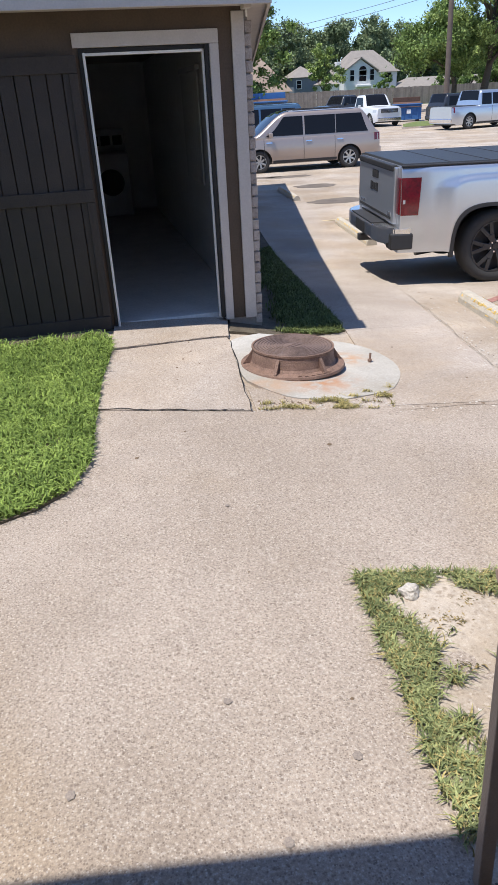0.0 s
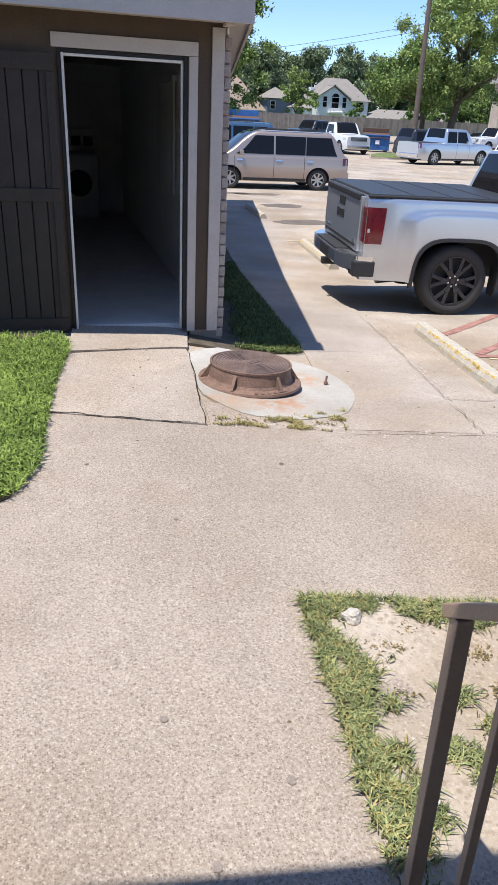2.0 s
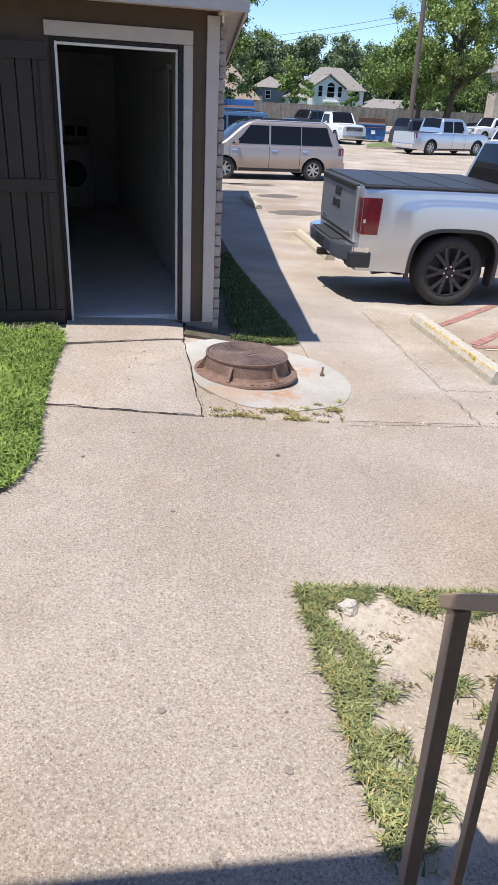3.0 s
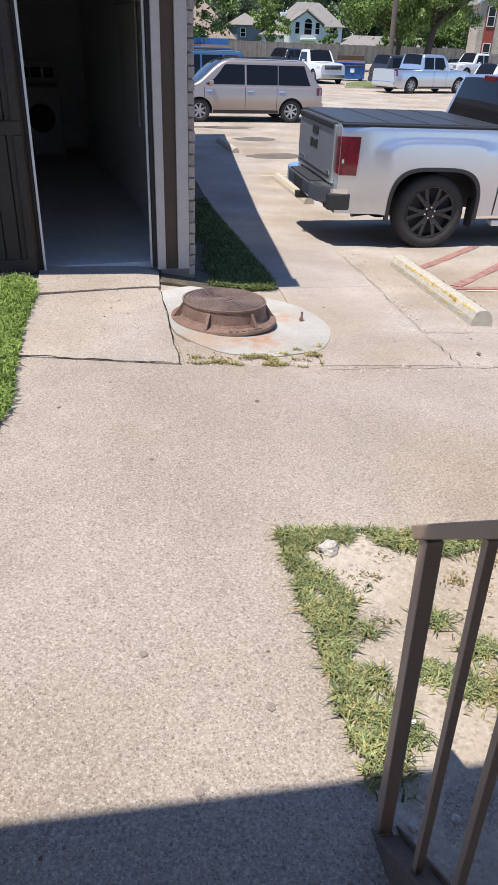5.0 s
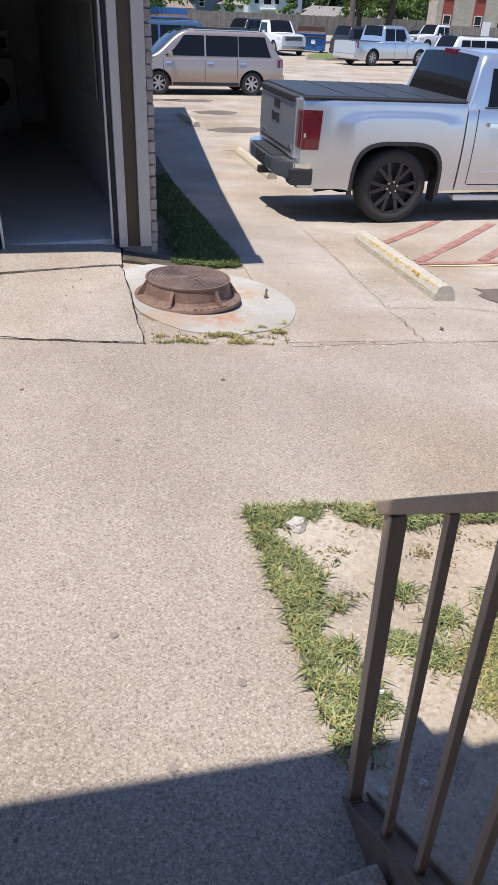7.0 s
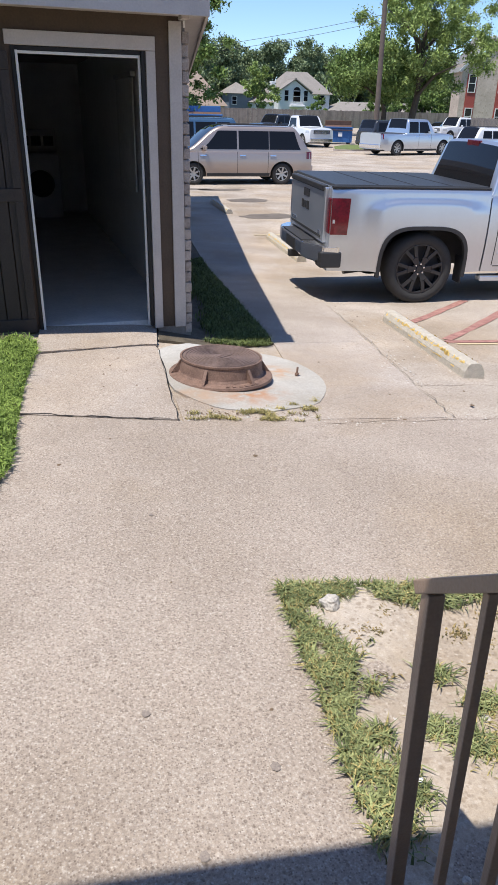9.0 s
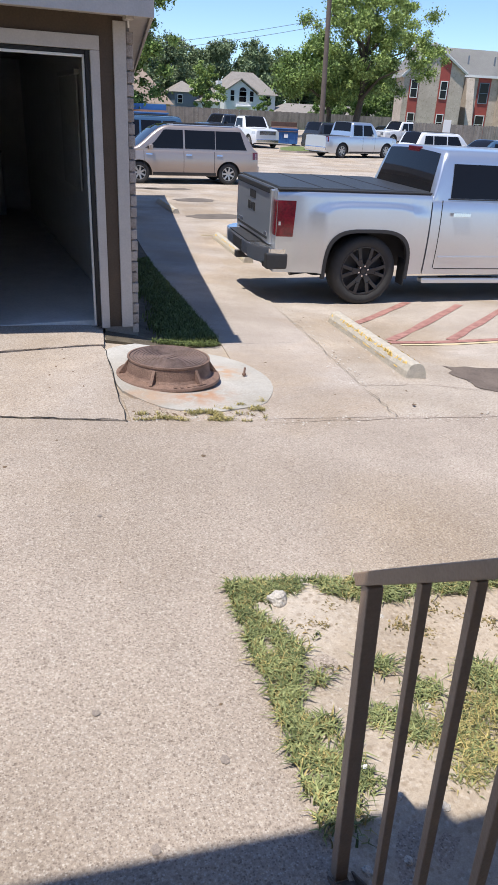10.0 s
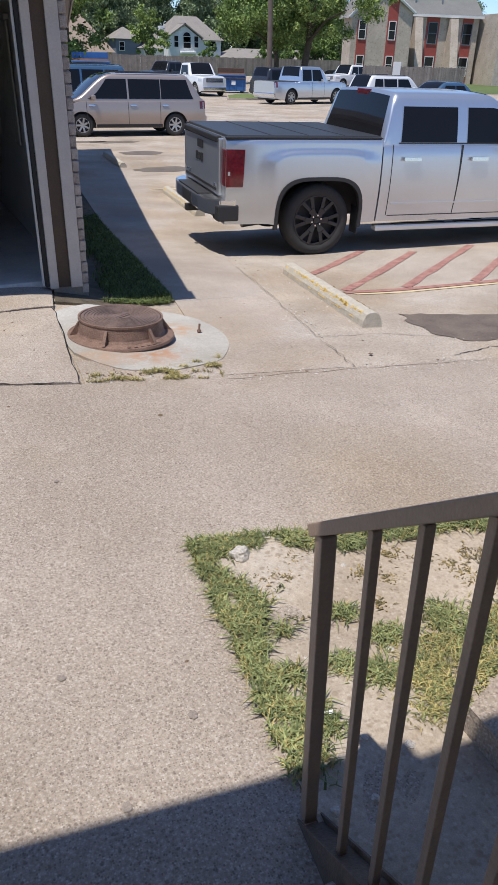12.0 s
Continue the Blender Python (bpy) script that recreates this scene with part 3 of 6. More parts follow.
part("slab", draped([(0.758, -0.146), (1.66, -0.146), (2.043, 1.662), (3.9, 11.5), (2.37, 11.5)], 0.0, 0.08, 0.2), M["walk2"], pave, "pale side walk slab along the lawn strip")
part("slab", draped([(-0.47, -1.968), (0.345, -2.071), (0.42, -1.6), (-0.44, -1.6)], -0.004, 0.08, 0.1), M["walk2"], pave, "weedy cement strip")

PAD_C = (0.13, -1.09)
pad_pts = [(PAD_C[0] + 0.60 * math.cos(a) * 1.02, PAD_C[1] + 0.82 * math.sin(a) * (1 + 0.025 * math.sin(5 * a) + 0.015 * math.sin(11 * a))) for a in [k * math.tau / 40 for k in range(40)]]
pad_pts = [(max(x, -0.47 + 0.083 * (y + 1.9)), y) for x, y in pad_pts]
thing("concrete_pad", draped(pad_pts, 0.004, 0.06, 0.08, 0.004), M["pad"], "round pale cement pad with rust streaks round the manhole", "pad", kind="structure")


# lawns
LAWN = [(-1.235, -0.06), (-1.245, -0.60), (-1.354, -1.29), (-1.41, -1.90), (-1.445, -2.40), (-1.545, -2.69), (-1.71, -2.83), (-2.1, -3.0), (-4.5, -3.4), (-4.5, -0.06)]
thing("lawn", draped(LAWN, 0.012, 0.06, 0.2, 0.01), M["soil"], "soil of the clipped front lawn beside the walk", "lawn", kind="structure")
blades("lawn_grass", scatter([(-1.235, -0.12), (-1.245, -0.60), (-1.354, -1.29), (-1.41, -1.90), (-1.445, -2.40), (-1.545, -2.69), (-1.71, -2.83), (-2.1, -2.98), (-2.6, -3.1), (-2.6, -0.12)], 40000, 3, lambda x, y: (1 - smoothstep(-0.42, -0.18, y + 0.05 * math.sin(x * 19))) * 0.96 + 0.04, 0.01), M["grass"], "bright green clipped lawn grass", 0.042, 0.0046, 1.0)
STRIP = [(-0.24, 0.0), (-0.29, -0.30), (0.2, -0.30), (0.75, -0.15), (2.36, 11.5), (2.2, 11.5)]
thing("lawn_strip", draped(STRIP, 0.005, 0.06, 0.2, 0.01), M["soil"], "soil of the narrow lawn along the brick wall", "lawn", kind="structure")
blades("strip_grass", scatter([(0.14, -0.14), (0.74, -0.13), (1.49, 5.3), (1.05, 5.0), (0.15, 0.05)], 22000, 5, lambda x, y: smoothstep(0.15, 0.55, x - 0.19 * max(y, 0) * 0.9 + 0.2 * math.sin(y * 3) * 0.3), 0.01), M["sidegrass"], "shaded green grass of the narrow strip", 0.055, 0.004, 0.7)
DIRT = [(-0.50, -3.62), (0.20, -3.765), (1.6, -4.06), (1.6, -6.3), (-0.66, -6.3), (-0.655, -4.85), (-0.615, -4.66), (-0.56, -4.30)]
thing("dirt_patch", draped(DIRT, 0.006, 0.06, 0.06, 0.012), M["dirt"], "dry sandy dirt patch with thin grass", "dirt", kind="structure")


def edge_keep(x, y):
    left = x - (-0.50 + (y + 3.62) * 0.12)
    top = (-3.62 - 0.21 * (x + 0.5)) - y
    n = noise.noise(Vector((x * 4.3, y * 4.3, 1.0))) + 0.4 * noise.noise(Vector((x * 13, y * 13, 2.0)))
    band = max(1 - smoothstep(0.12, 0.23, left + 0.16 * n), 1 - smoothstep(0.05, 0.15, top + 0.10 * n))
    return band * smoothstep(0.006, 0.02, left) * smoothstep(0.004, 0.02, top) * smoothstep(-4.80, -4.52, y) * smoothstep(-0.55, 0.15, noise.noise(Vector((x * 14, y * 14, 7.0))))


blades("edge_grass", scatter(DIRT, 8500, 8, edge_keep, 0.006), M["weed"], "ragged green grass along the edge of the walk", 0.032, 0.0034, 1.3)
blades("edge_dry_grass", scatter(DIRT, 4200, 9, edge_keep, 0.006), M["dry"], "yellowed grass mixed into the ragged edge", 0.03, 0.0024, 1.4)
TUFTS = [(-0.14, -4.214, 0.065), (-0.37, -4.212, 0.045), (-0.06, -4.364, 0.075), (-0.26, -4.42, 0.07), (-0.18, -4.50, 0.085), (0.185, -4.358, 0.10), (0.36, -3.87, 0.08),
         (0.12, -3.87, 0.08), (0.75, -3.95, 0.10), (-0.42, -4.62, 0.05), (0.24, -4.47, 0.09)]
MATS = [(-0.05, -4.56, 0.15), (-0.04, -4.66, 0.10), (-0.13, -4.69, 0.07), (0.10, -4.47, 0.13), (0.20, -4.60, 0.17), (0.36, -4.45, 0.16), (0.5, -4.55, 0.18), (0.6, -4.3, 0.12)]
CLUMPS = [(0.23, -3.99, 0.05), (0.054, -4.056, 0.05), (0.41, -4.155, 0.06), (0.44, -4.243, 0.05), (-0.29, -3.924, 0.05), (-0.14, -3.87, 0.05), (0.33, -4.07, 0.04), (0.16, -4.13, 0.05), (-0.31, -4.17, 0.03), (0.02, -4.22, 0.04), (0.56, -4.12, 0.06), (-0.22, -3.96, 0.03)]
rt = random.Random(4)


def tuft_spots(groups, dense):
    """Spots gathered round centres, thinning outwards."""
    out = []
    for x, y, r in groups:
        for _ in range(int(dense * r * r * 100)):
            a, b = x + rt.gauss(0, r * 0.42), y + rt.gauss(0, r * 0.32)
            out.append((a, b, gz(a, b) + 0.006))
    return out


blades("tuft_grass", tuft_spots(TUFTS, 300), M["weed"], "small green tufts in the dry dirt", 0.03, 0.0028, 1.5)
blades("mat_grass", tuft_spots(MATS, 110), M["weed"], "thin low grass spreading on the dirt", 0.02, 0.0026, 1.7)
blades("mat_dry_grass", tuft_spots(MATS + TUFTS[:6], 190), M["dry"], "dry yellowish grass in the dirt", 0.021, 0.0024, 1.7)
blades("ground_weed", tuft_spots([(x, y, r * 1.5) for x, y, r in CLUMPS], 110), M["brown_weed"], "low brownish weeds spread on the dirt", 0.010, 0.0038, 1.9)
weeds = scatter([(-0.46, -1.95), (0.34, -2.12), (0.5, -1.7), (0.2, -1.82), (-0.42, -1.78)], 1300, 6, lambda x, y: smoothstep(0.05, 0.4, noise.noise(Vector((x * 9, y * 14, 4)))) )
blades("pad_weeds", weeds, M["dry"], "yellowish weeds beside the cement pad", 0.02, 0.0025, 1.5)
blades("joint_weeds", scatter([(0.12, -0.2), (0.66, -0.23), (0.75, -0.13), (0.12, -0.14)], 500, 12), M["sidegrass"], "grass hanging over the cement pad", 0.05, 0.004, 1.3)


def pebble(name, x, y, r, material, label, category, seed, flat=0.6, up=0.0):
    bm = bmesh.new()
    bmesh.ops.create_icosphere(bm, subdivisions=3, radius=r)
    for v in bm.verts:
        d = 1 + 0.35 * noise.noise(v.co / r * 1.3 + Vector((seed, 0, 0))) + 0.15 * noise.noise(v.co / r * 4)
        v.co = Vector((v.co.x * d, v.co.y * d * 1.15, v.co.z * d * flat))
    return thing(name, bm, material, label, category, at=pose(x, y, gz(x, y) + r * flat * 0.5 + up, 0, 0, seed * 40))


pebble("rock", -0.335, -3.80, 0.034, M["rock"], "pale jagged rock in the grass edge", "rock", 2, 1.2)
for k, (x, y) in enumerate([(-0.457, -4.46), (-0.435, -4.849), (-0.552, -4.842), (0.05, -4.15), (-0.3, -4.50), (-0.08, -4.42), (-0.36, -4.35), (0.28, -4.2), (-0.25, -4.75), (-0.3, -4.05), (0.02, -3.98), (-0.36, -4.68)]):
    pebble("pebble", x, y, 0.008 + 0.003 * (k % 3), M["rock"], "small pale pebble on the dirt", "pebble", k + 3)
for k, (x, y) in enumerate([(-0.93, -2.15), (-1.22, -2.42), (-1.03, -1.45), (-0.62, -1.3), (-1.0, -0.75), (-0.6, -0.7), (1.05, -1.7), (0.9, -0.8), (1.5, -2.02), (0.55, -2.14), (1.9, -2.25), (-0.2, -2.5), (1.3, -0.4), (0.9, -2.17)]):
    pebble("dead_leaf", x, y, 0.007 + 0.003 * (k % 3), M["fruit"], "dry brown leaf scrap on the concrete", "leaf", k + 11, 0.25)
for k, (x, y, r) in enumerate([(-1.032, -4.622, 0.014), (-0.775, -4.418, 0.015), (-1.56, -4.36, 0.014), (-1.09, -4.14, 0.013), (-0.86, -3.0, 0.010)]):
    thing("gum_spot", blot(x, y, r, r, 0.004, k), M["gum"], "dark flattened spot on the walk", "stain", kind="structure")

thing("paper_scrap", flat_patch([(-0.43, -4.575), (-0.405, -4.585), (-0.395, -4.572), (-0.42, -4.562)], 0.022), M["paper"], "small white paper scrap on the dirt", "litter")

# paint, stains and puddles on the car park
def strip(a, b, w):
    d = Vector((b[0] - a[0], b[1] - a[1])).normalized()
    s = Vector((-d.y, d.x)) * w / 2
    return [(a[0] - s.x, a[1] - s.y), (b[0] - s.x, b[1] - s.y), (b[0] + s.x, b[1] + s.y), (a[0] + s.x, a[1] + s.y)]


for a, b in (((2.44, -0.24), (6.4, -0.66)), ((2.50, -0.16), (4.45, 1.30)), ((3.16, -0.24), (5.4, 1.33)), ((3.97, -0.33), (6.3, 1.3)), ((2.55, 0.62), (3.9, 1.62)), ((4.8, -0.42), (7.0, 1.1))):
    thing("painted_line", flat_patch(wobbly(strip(a, b, 0.10), 0.012, 9, int(a[0] * 100)), -0.006), M["red_line"], "worn red painted hatch line on concrete", "painted line", "hatch lines", "structure")
thing("painted_line", flat_patch(wobbly(strip((2.5, -0.34), (6.4, -0.76), 0.05), 0.01, 9, 3), -0.006), M["pale_line"], "worn yellow painted line on concrete", "painted line", kind="structure")
thing("painted_line", flat_patch(wobbly(strip((2.35, 8.0), (4.4, 7.8), 0.07), 0.01, 7, 5), -0.006), M["pale_line"], "faint painted bay line", "painted line", kind="structure")
PUD = [(2.42, -1.10), (2.33, -1.45), (2.30, -1.75), (2.45, -1.98), (2.75, -2.05), (3.1, -1.85), (3.6, -1.75), (4.2, -1.7), (4.2, -1.35), (3.3, -1.42), (2.9, -1.25)]
thing("wet_patch", flat_patch(wobbly(PUD, 0.035, 5, 2), -0.007), M["wet"], "dark damp patch on the concrete apron", "puddle", kind="structure")
for k, (x, y, rx, ry) in enumerate([(4.5, 10.45, 0.75, 0.4), (4.9, 13.55, 0.6, 0.42), (4.95, 16.3, 0.8, 0.3), (4.1, 16.5, 0.6, 0.25), (2.75, 10.4, 0.3, 0.25)]):
    thing("oil_stain", blot(x, y, rx, ry, -0.007, k), M["stain"], "dark oil stain in a parking bay", "stain", kind="structure")

# cracks in the paving: dark ribbons of uneven width
def crack(points, w, seed, off=0.003):
    rnd = random.Random(seed)
    left, right = [], []
    for a, b in zip(points, points[1:]):
        d = Vector((b[0] - a[0], b[1] - a[1]))
        no = Vector((-d.y, d.x)).normalized()
        for k in range(10):
            f, s, h = k / 10, rnd.uniform(-0.012, 0.012), w * rnd.uniform(0.2, 1)
            c = Vector(a) + d * f + no * s
            left.append((c.x + no.x * h, c.y + no.y * h)), right.append((c.x - no.x * h, c.y - no.y * h))
    bm = bmesh.new()
    lv = [bm.verts.new((x, y, gz(x, y) + off)) for x, y in left]
    rv = [bm.verts.new((x, y, gz(x, y) + off)) for x, y in right]
    for k in range(len(lv) - 1):
        bm.faces.new((lv[k], rv[k], rv[k + 1], lv[k + 1]))
    return bm


for pts, w, off in (([(1.37, -1.5), (1.80, 0.33), (2.05, 1.7)], 0.003, 0.003), ([(1.36, -1.5), (1.9, -1.58), (2.4, -1.85)], 0.004, -0.007), ([(2.1, -2.2), (2.5, -2.12), (2.9, -2.2), (3.5, -2.3)], 0.007, -0.007), ([(0.36, -2.14), (1.28, -2.235), (2.36, -2.362)], 0.003, 0.002), ([(1.25, -2.2), (1.37, -1.5)], 0.004, 0.003), ([(-1.40, -1.72), (-0.95, -1.838), (-0.50, -1.955)], 0.006, 0.0085), ([(-1.24, -0.585), (-0.7, -0.518), (-0.34, -0.455)], 0.003, 0.0165), ([(-0.495, -1.96), (-0.345, -0.46), (-0.25, 0.0)], 0.007, 0.012)):
    thing("pavement_crack", crack(pts, w, int(w * 1e4), off), M["black"] if w > 0.0055 else M["crack"], "dirt-filled crack in the concrete", "crack", kind="structure")


# loose grit along the joints and round the wheel stop
def grit(runs, seed):
    """Many small flat stones strewn beside lines on the paving."""
    rnd = random.Random(seed)
    bm = bmesh.new()
    for a, b, count, spread, lift in runs:
        for _ in range(count):
            u = rnd.random()
            x = a[0] + (b[0] - a[0]) * u + rnd.gauss(0, spread)
            y = a[1] + (b[1] - a[1]) * u + rnd.gauss(0, spread)
            r, z, t = rnd.uniform(0.003, 0.010), gz(x, y) + lift, rnd.uniform(0, math.tau)
            ring = [bm.verts.new((x + r * rnd.uniform(0.7, 1.3) * math.cos(t + k * math.tau / 5), y + r * rnd.uniform(0.7, 1.3) * math.sin(t + k * math.tau / 5), z)) for k in range(5)]
            top = bm.verts.new((x, y, z + r * rnd.uniform(0.5, 0.9)))
            for p, q in zip(ring, ring[1:] + ring[:1]):
                bm.faces.new((p, q, top))
    return bm


thing("loose_grit", grit([((1.37, -1.5), (1.80, 0.33), 90, 0.06, 0.0), ((1.80, 0.33), (2.6, 4.5), 120, 0.10, -0.011), ((0.36, -2.12), (2.36, -2.36), 70, 0.03, 0.0), ((1.9, -1.3), (2.45, 1.4), 90, 0.14, -0.011), ((-0.45, -1.9), (0.34, -2.02), 90, 0.04, -0.003), ((2.3, -1.9), (3.2, -1.9), 60, 0.12, -0.011)], 17), M["rock"], "small loose stones strewn on the concrete", "grit", kind="stuff")
thing("dark_grit", grit([((-1.3, -4.5), (1.0, -2.6), 12, 0.6, 0.0), ((1.3, -1.6), (2.2, 2.5), 80, 0.25, -0.011), ((-0.9, -1.5), (-0.7, -0.6), 14, 0.15, 0.006), ((-0.45, -1.85), (0.34, -1.98), 90, 0.05, -0.003)], 23), M["fruit"], "dark specks of litter on the concrete", "grit", kind="stuff")


# ---- wash house: walls, roof, door ----
SK = 0.195                      # the side wall leans away by this much per metre


def side_x(y):
    return 0.045 + SK * y


house_wall = holder("wall_front", "dark brown painted siding wall of a low building", "wall", kind="structure")
part("siding", boxed((-6, 0.0, -0.1), (-1.19, 0.14, 2.4)), M["siding"], house_wall)
part("siding", boxed((-1.19, 0.0, 2.075), (-0.23, 0.14, 2.4)), M["siding"], house_wall)
part("siding", boxed((-0.23, 0.0, 0.005), (0.0, 0.14, 2.4)), M["siding"], house_wall)
part("footing", boxed((-0.23, 0.012, -0.3), (0.05, 0.14, 0.003)), M["mortar"], house_wall, "grey concrete footing")
part("corner_board", boxed((-0.092, -0.022, 0.0), (0.0, -0.001, 2.235), 0.003), M["trim"], house_wall, "pale painted corner board")
wall_e = holder("wall_side", "pale brick side wall in shade", "wall", kind="structure")
bm = bmesh.new()
pts = [(0.003, 0.02), (0.034, 0.02), (side_x(14) - 0.01, 14), (side_x(14) - 0.3, 14), (0.003, 0.3)]
poly_prism(pts, -0.9, 2.33, bm)
part("mortar_core", bm, M["mortar"], wall_e)
thing("wall_back", boxed((-6, 14.0, -0.6), (side_x(14), 14.2, 2.4)), M["siding"], "plain back wall of the low building", "wall", kind="structure")
thing("wall_end", boxed((-6.15, 0, -0.3), (-6.0, 14.2, 2.4)), M["siding"], "plain end wall of the low building", "wall", kind="structure")
trimset = holder("door_trim", "pale painted casing round the open doorway", "trim", kind="structure")
part("head_board", boxed((-1.225, -0.024, 2.042), (-0.195, -0.001, 2.132), 0.003), M["trim"], trimset)
part("side_board", boxed((-0.262, -0.024, 0.003), (-0.195, -0.001, 2.040), 0.003), M["trim"], trimset)
# jambs and head jamb hold their shade in a near-black base colour
part("jamb", boxed((-1.19, -0.012, 0.02), (-1.163, 0.16, 2.04), 0.002), M["black"], trimset, "jamb coloured black for the shade on it")
part("jamb", boxed((-0.295, -0.012, 0.02), (-0.265, 0.16, 2.04), 0.002), M["black"], trimset, "jamb coloured black for the shade on it")
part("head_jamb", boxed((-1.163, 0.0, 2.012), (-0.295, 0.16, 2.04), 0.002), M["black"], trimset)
part("stop_bead", boxed((-1.163, -0.018, 0.02), (-1.145, 0.03, 2.012), 0.002), M["jamb"], trimset, "thin white metal edge")
part("stop_bead", boxed((-0.313, 0.02, 0.02), (-0.297, 0.05, 2.012), 0.002), M["jamb"], trimset, "thin white metal edge")
part("stop_bead", boxed((-1.145, -0.004, 1.992), (-0.313, 0.03, 2.010), 0.002), M["jamb"], trimset, "thin white metal edge")
part("sill", boxed((-1.19, 0.09, -0.1), (-0.23, 0.2, 0.045), 0.006), M["floor_in"], trimset, "grey door sill")

leaf = holder("door_1", "dark brown board door folded open against the wall", "door", kind="structure")
for k in range(9):
    x = -2.19 + k * 0.109
    part("board", boxed((x, -0.045, 0.04), (x + 0.101, -0.022, 2.0), 0.003), M["leaf_door"], leaf)
part("rail_board", boxed((-2.19, -0.062, 1.03), (-1.215, -0.047, 1.12), 0.003), M["leaf_door"], leaf)
part("rail_board", boxed((-2.19, -0.062, 1.89), (-1.215, -0.047, 2.0), 0.003), M["leaf_door"], leaf)
part("rail_board", boxed((-2.19, -0.062, 0.04), (-1.215, -0.047, 0.15), 0.003), M["leaf_door"], leaf)
part("stile", boxed((-1.275, -0.060, 0.153), (-1.215, -0.048, 1.028), 0.003), M["leaf_door"], leaf)
part("stile", boxed((-1.275, -0.060, 1.123), (-1.215, -0.048, 1.887), 0.003), M["leaf_door"], leaf)

# room behind the doorway
thing("floor", boxed((-6, 0.16, -0.1), (-0.055, 7.2, 0.03)), M["floor_in"], "dull grey interior floor", "floor", kind="structure")
thing("ceiling", boxed((-6, 0.14, 2.38), (0.0, 14, 2.44)), M["interior"], "dark interior ceiling", "ceiling", kind="structure")
thing("wall_inner_back", boxed((-6, 7.2, 0), (-0.05, 7.35, 2.38)), M["interior"], "unlit interior back wall", "wall", kind="structure")
thing("wall_inner_side", boxed((-0.05, 0.16, 0), (0.0, 7.2, 2.38)), M["interior"], "unlit interior side wall", "wall", kind="structure")
thing("wall_inner_left", boxed((-3.2, 0.16, 0), (-3.1, 7.2, 2.38)), M["interior"], "unlit interior partition wall", "wall", kind="structure")
blind = holder("window_blind", "pale vertical blind hanging on the inner wall", "blind")
for k in range(9):
    part("slat", boxed((-0.085, 1.75 + 0.12 * k, 0.9), (-0.07, 1.75 + 0.12 * k + 0.105, 1.93), 0.002), M["blind"], blind)
part("head_rail", boxed((-0.10, 1.72, 1.935), (-0.055, 2.85, 1.98), 0.003), M["appliance"], blind)
stove = holder("laundry_machine", "white laundry machine with dark control panel in the dim room", "laundry machine")
part("body", boxed((-1.12, 6.4, 0.03), (-0.50, 7.1, 0.98), 0.02), M["appliance"], stove)
part("control_panel", boxed((-1.12, 6.85, 0.985), (-0.50, 7.1, 1.32), 0.015), M["appliance"], stove)
for k in range(3):
    part("display", boxed((-1.08 + 0.19 * k, 6.835, 1.08), (-0.93 + 0.19 * k, 6.848, 1.22), 0.002), M["plastic"], stove)
part("hatch", lathe([(0, 0), (0.17, 0), (0.2, 0.012), (0.2, 0.02), (0, 0.02)], 32, None, pose(-0.81, 6.398, 0.55, 90)), M["plastic"], stove)

# roof
roof = holder("roof", "low shingled roof with pale painted fascia boards", "roof", kind="structure")
EY, EZ = -0.38, 2.235


def eave_x(y):
    return 0.112 + 0.2236 * (y - EY)


bm = poly_prism([(-6.4, EY + 0.02), (eave_x(EY) - 0.02, EY + 0.02), (eave_x(14.3) - 0.02, 14.3), (-6.4, 14.3)], EZ + 0.03, EZ + 0.045)
part("soffit", bm, M["trim"], roof, "pale painted soffit")
part("fascia", boxed((-6.4, EY - 0.02, EZ), (eave_x(EY), EY, EZ + 0.19), 0.003), M["trim"], roof, "pale painted fascia board")
part("fascia", beam((eave_x(EY) - 0.012, EY + 0.002, EZ + 0.095), (eave_x(14.3), 14.3, EZ + 0.095), 0.02, 0.19), M["trim"], roof, "pale painted fascia board")
bm = bmesh.new()
for k in range(26):
    y0, z0, y1 = EY - 0.05 + 0.29 * k, EZ + 0.20 + 0.05 * k, EY + 0.25 + 0.29 * k
    inset = 0.05 * k / 0.75
    poly_prism([(-6.5, y0), (eave_x(y0) + 0.02 - inset, y0), (eave_x(y1) + 0.02 - inset, y1), (-6.5, y1)], z0 - 0.012, z0 + 0.012, bm)
poly_prism([(-6.4, EY + 0.01), (eave_x(EY) - 0.01, EY + 0.01), (eave_x(14.3) - 0.01, 14.3), (-6.4, 14.3)], EZ + 0.17, EZ + 0.187, bm)
part("shingles", bm, M["shingle"], roof)
box_l = holder("eave_fixture", "small pale bracket under the roof corner", "fixture")
part("plate", boxed((-0.03, -0.16, 2.236), (0.03, -0.06, 2.27), 0.005), M["trim"], box_l)
part("arm", beam((0.0, -0.11, 2.235), (0.02, -0.03, 2.20), 0.012, 0.012), M["jamb"], box_l)

# ---- manhole ----
mh = holder("manhole", "raised rust-brown cast iron manhole ring and lid", "manhole", at=Matrix.LocRotScale((-0.018, -1.165, gz(0.0, -1.17) + 0.012), Euler((radians(-1.0), radians(2.5), radians(12))), (0.95, 0.95, 0.95)))
part("flange", lathe([(0.30, 0.0), (0.385, 0.0), (0.39, 0.006), (0.385, 0.022), (0.34, 0.03), (0.30, 0.034)], 64), M["iron"], mh, smooth=False)
part("ring", lathe([(0.325, 0.03), (0.312, 0.05), (0.30, 0.13), (0.306, 0.138), (0.306, 0.150), (0.292, 0.150), (0.292, 0.06)], 64), M["iron"], mh)
prof = [(0, 0.146), (0.045, 0.146)]
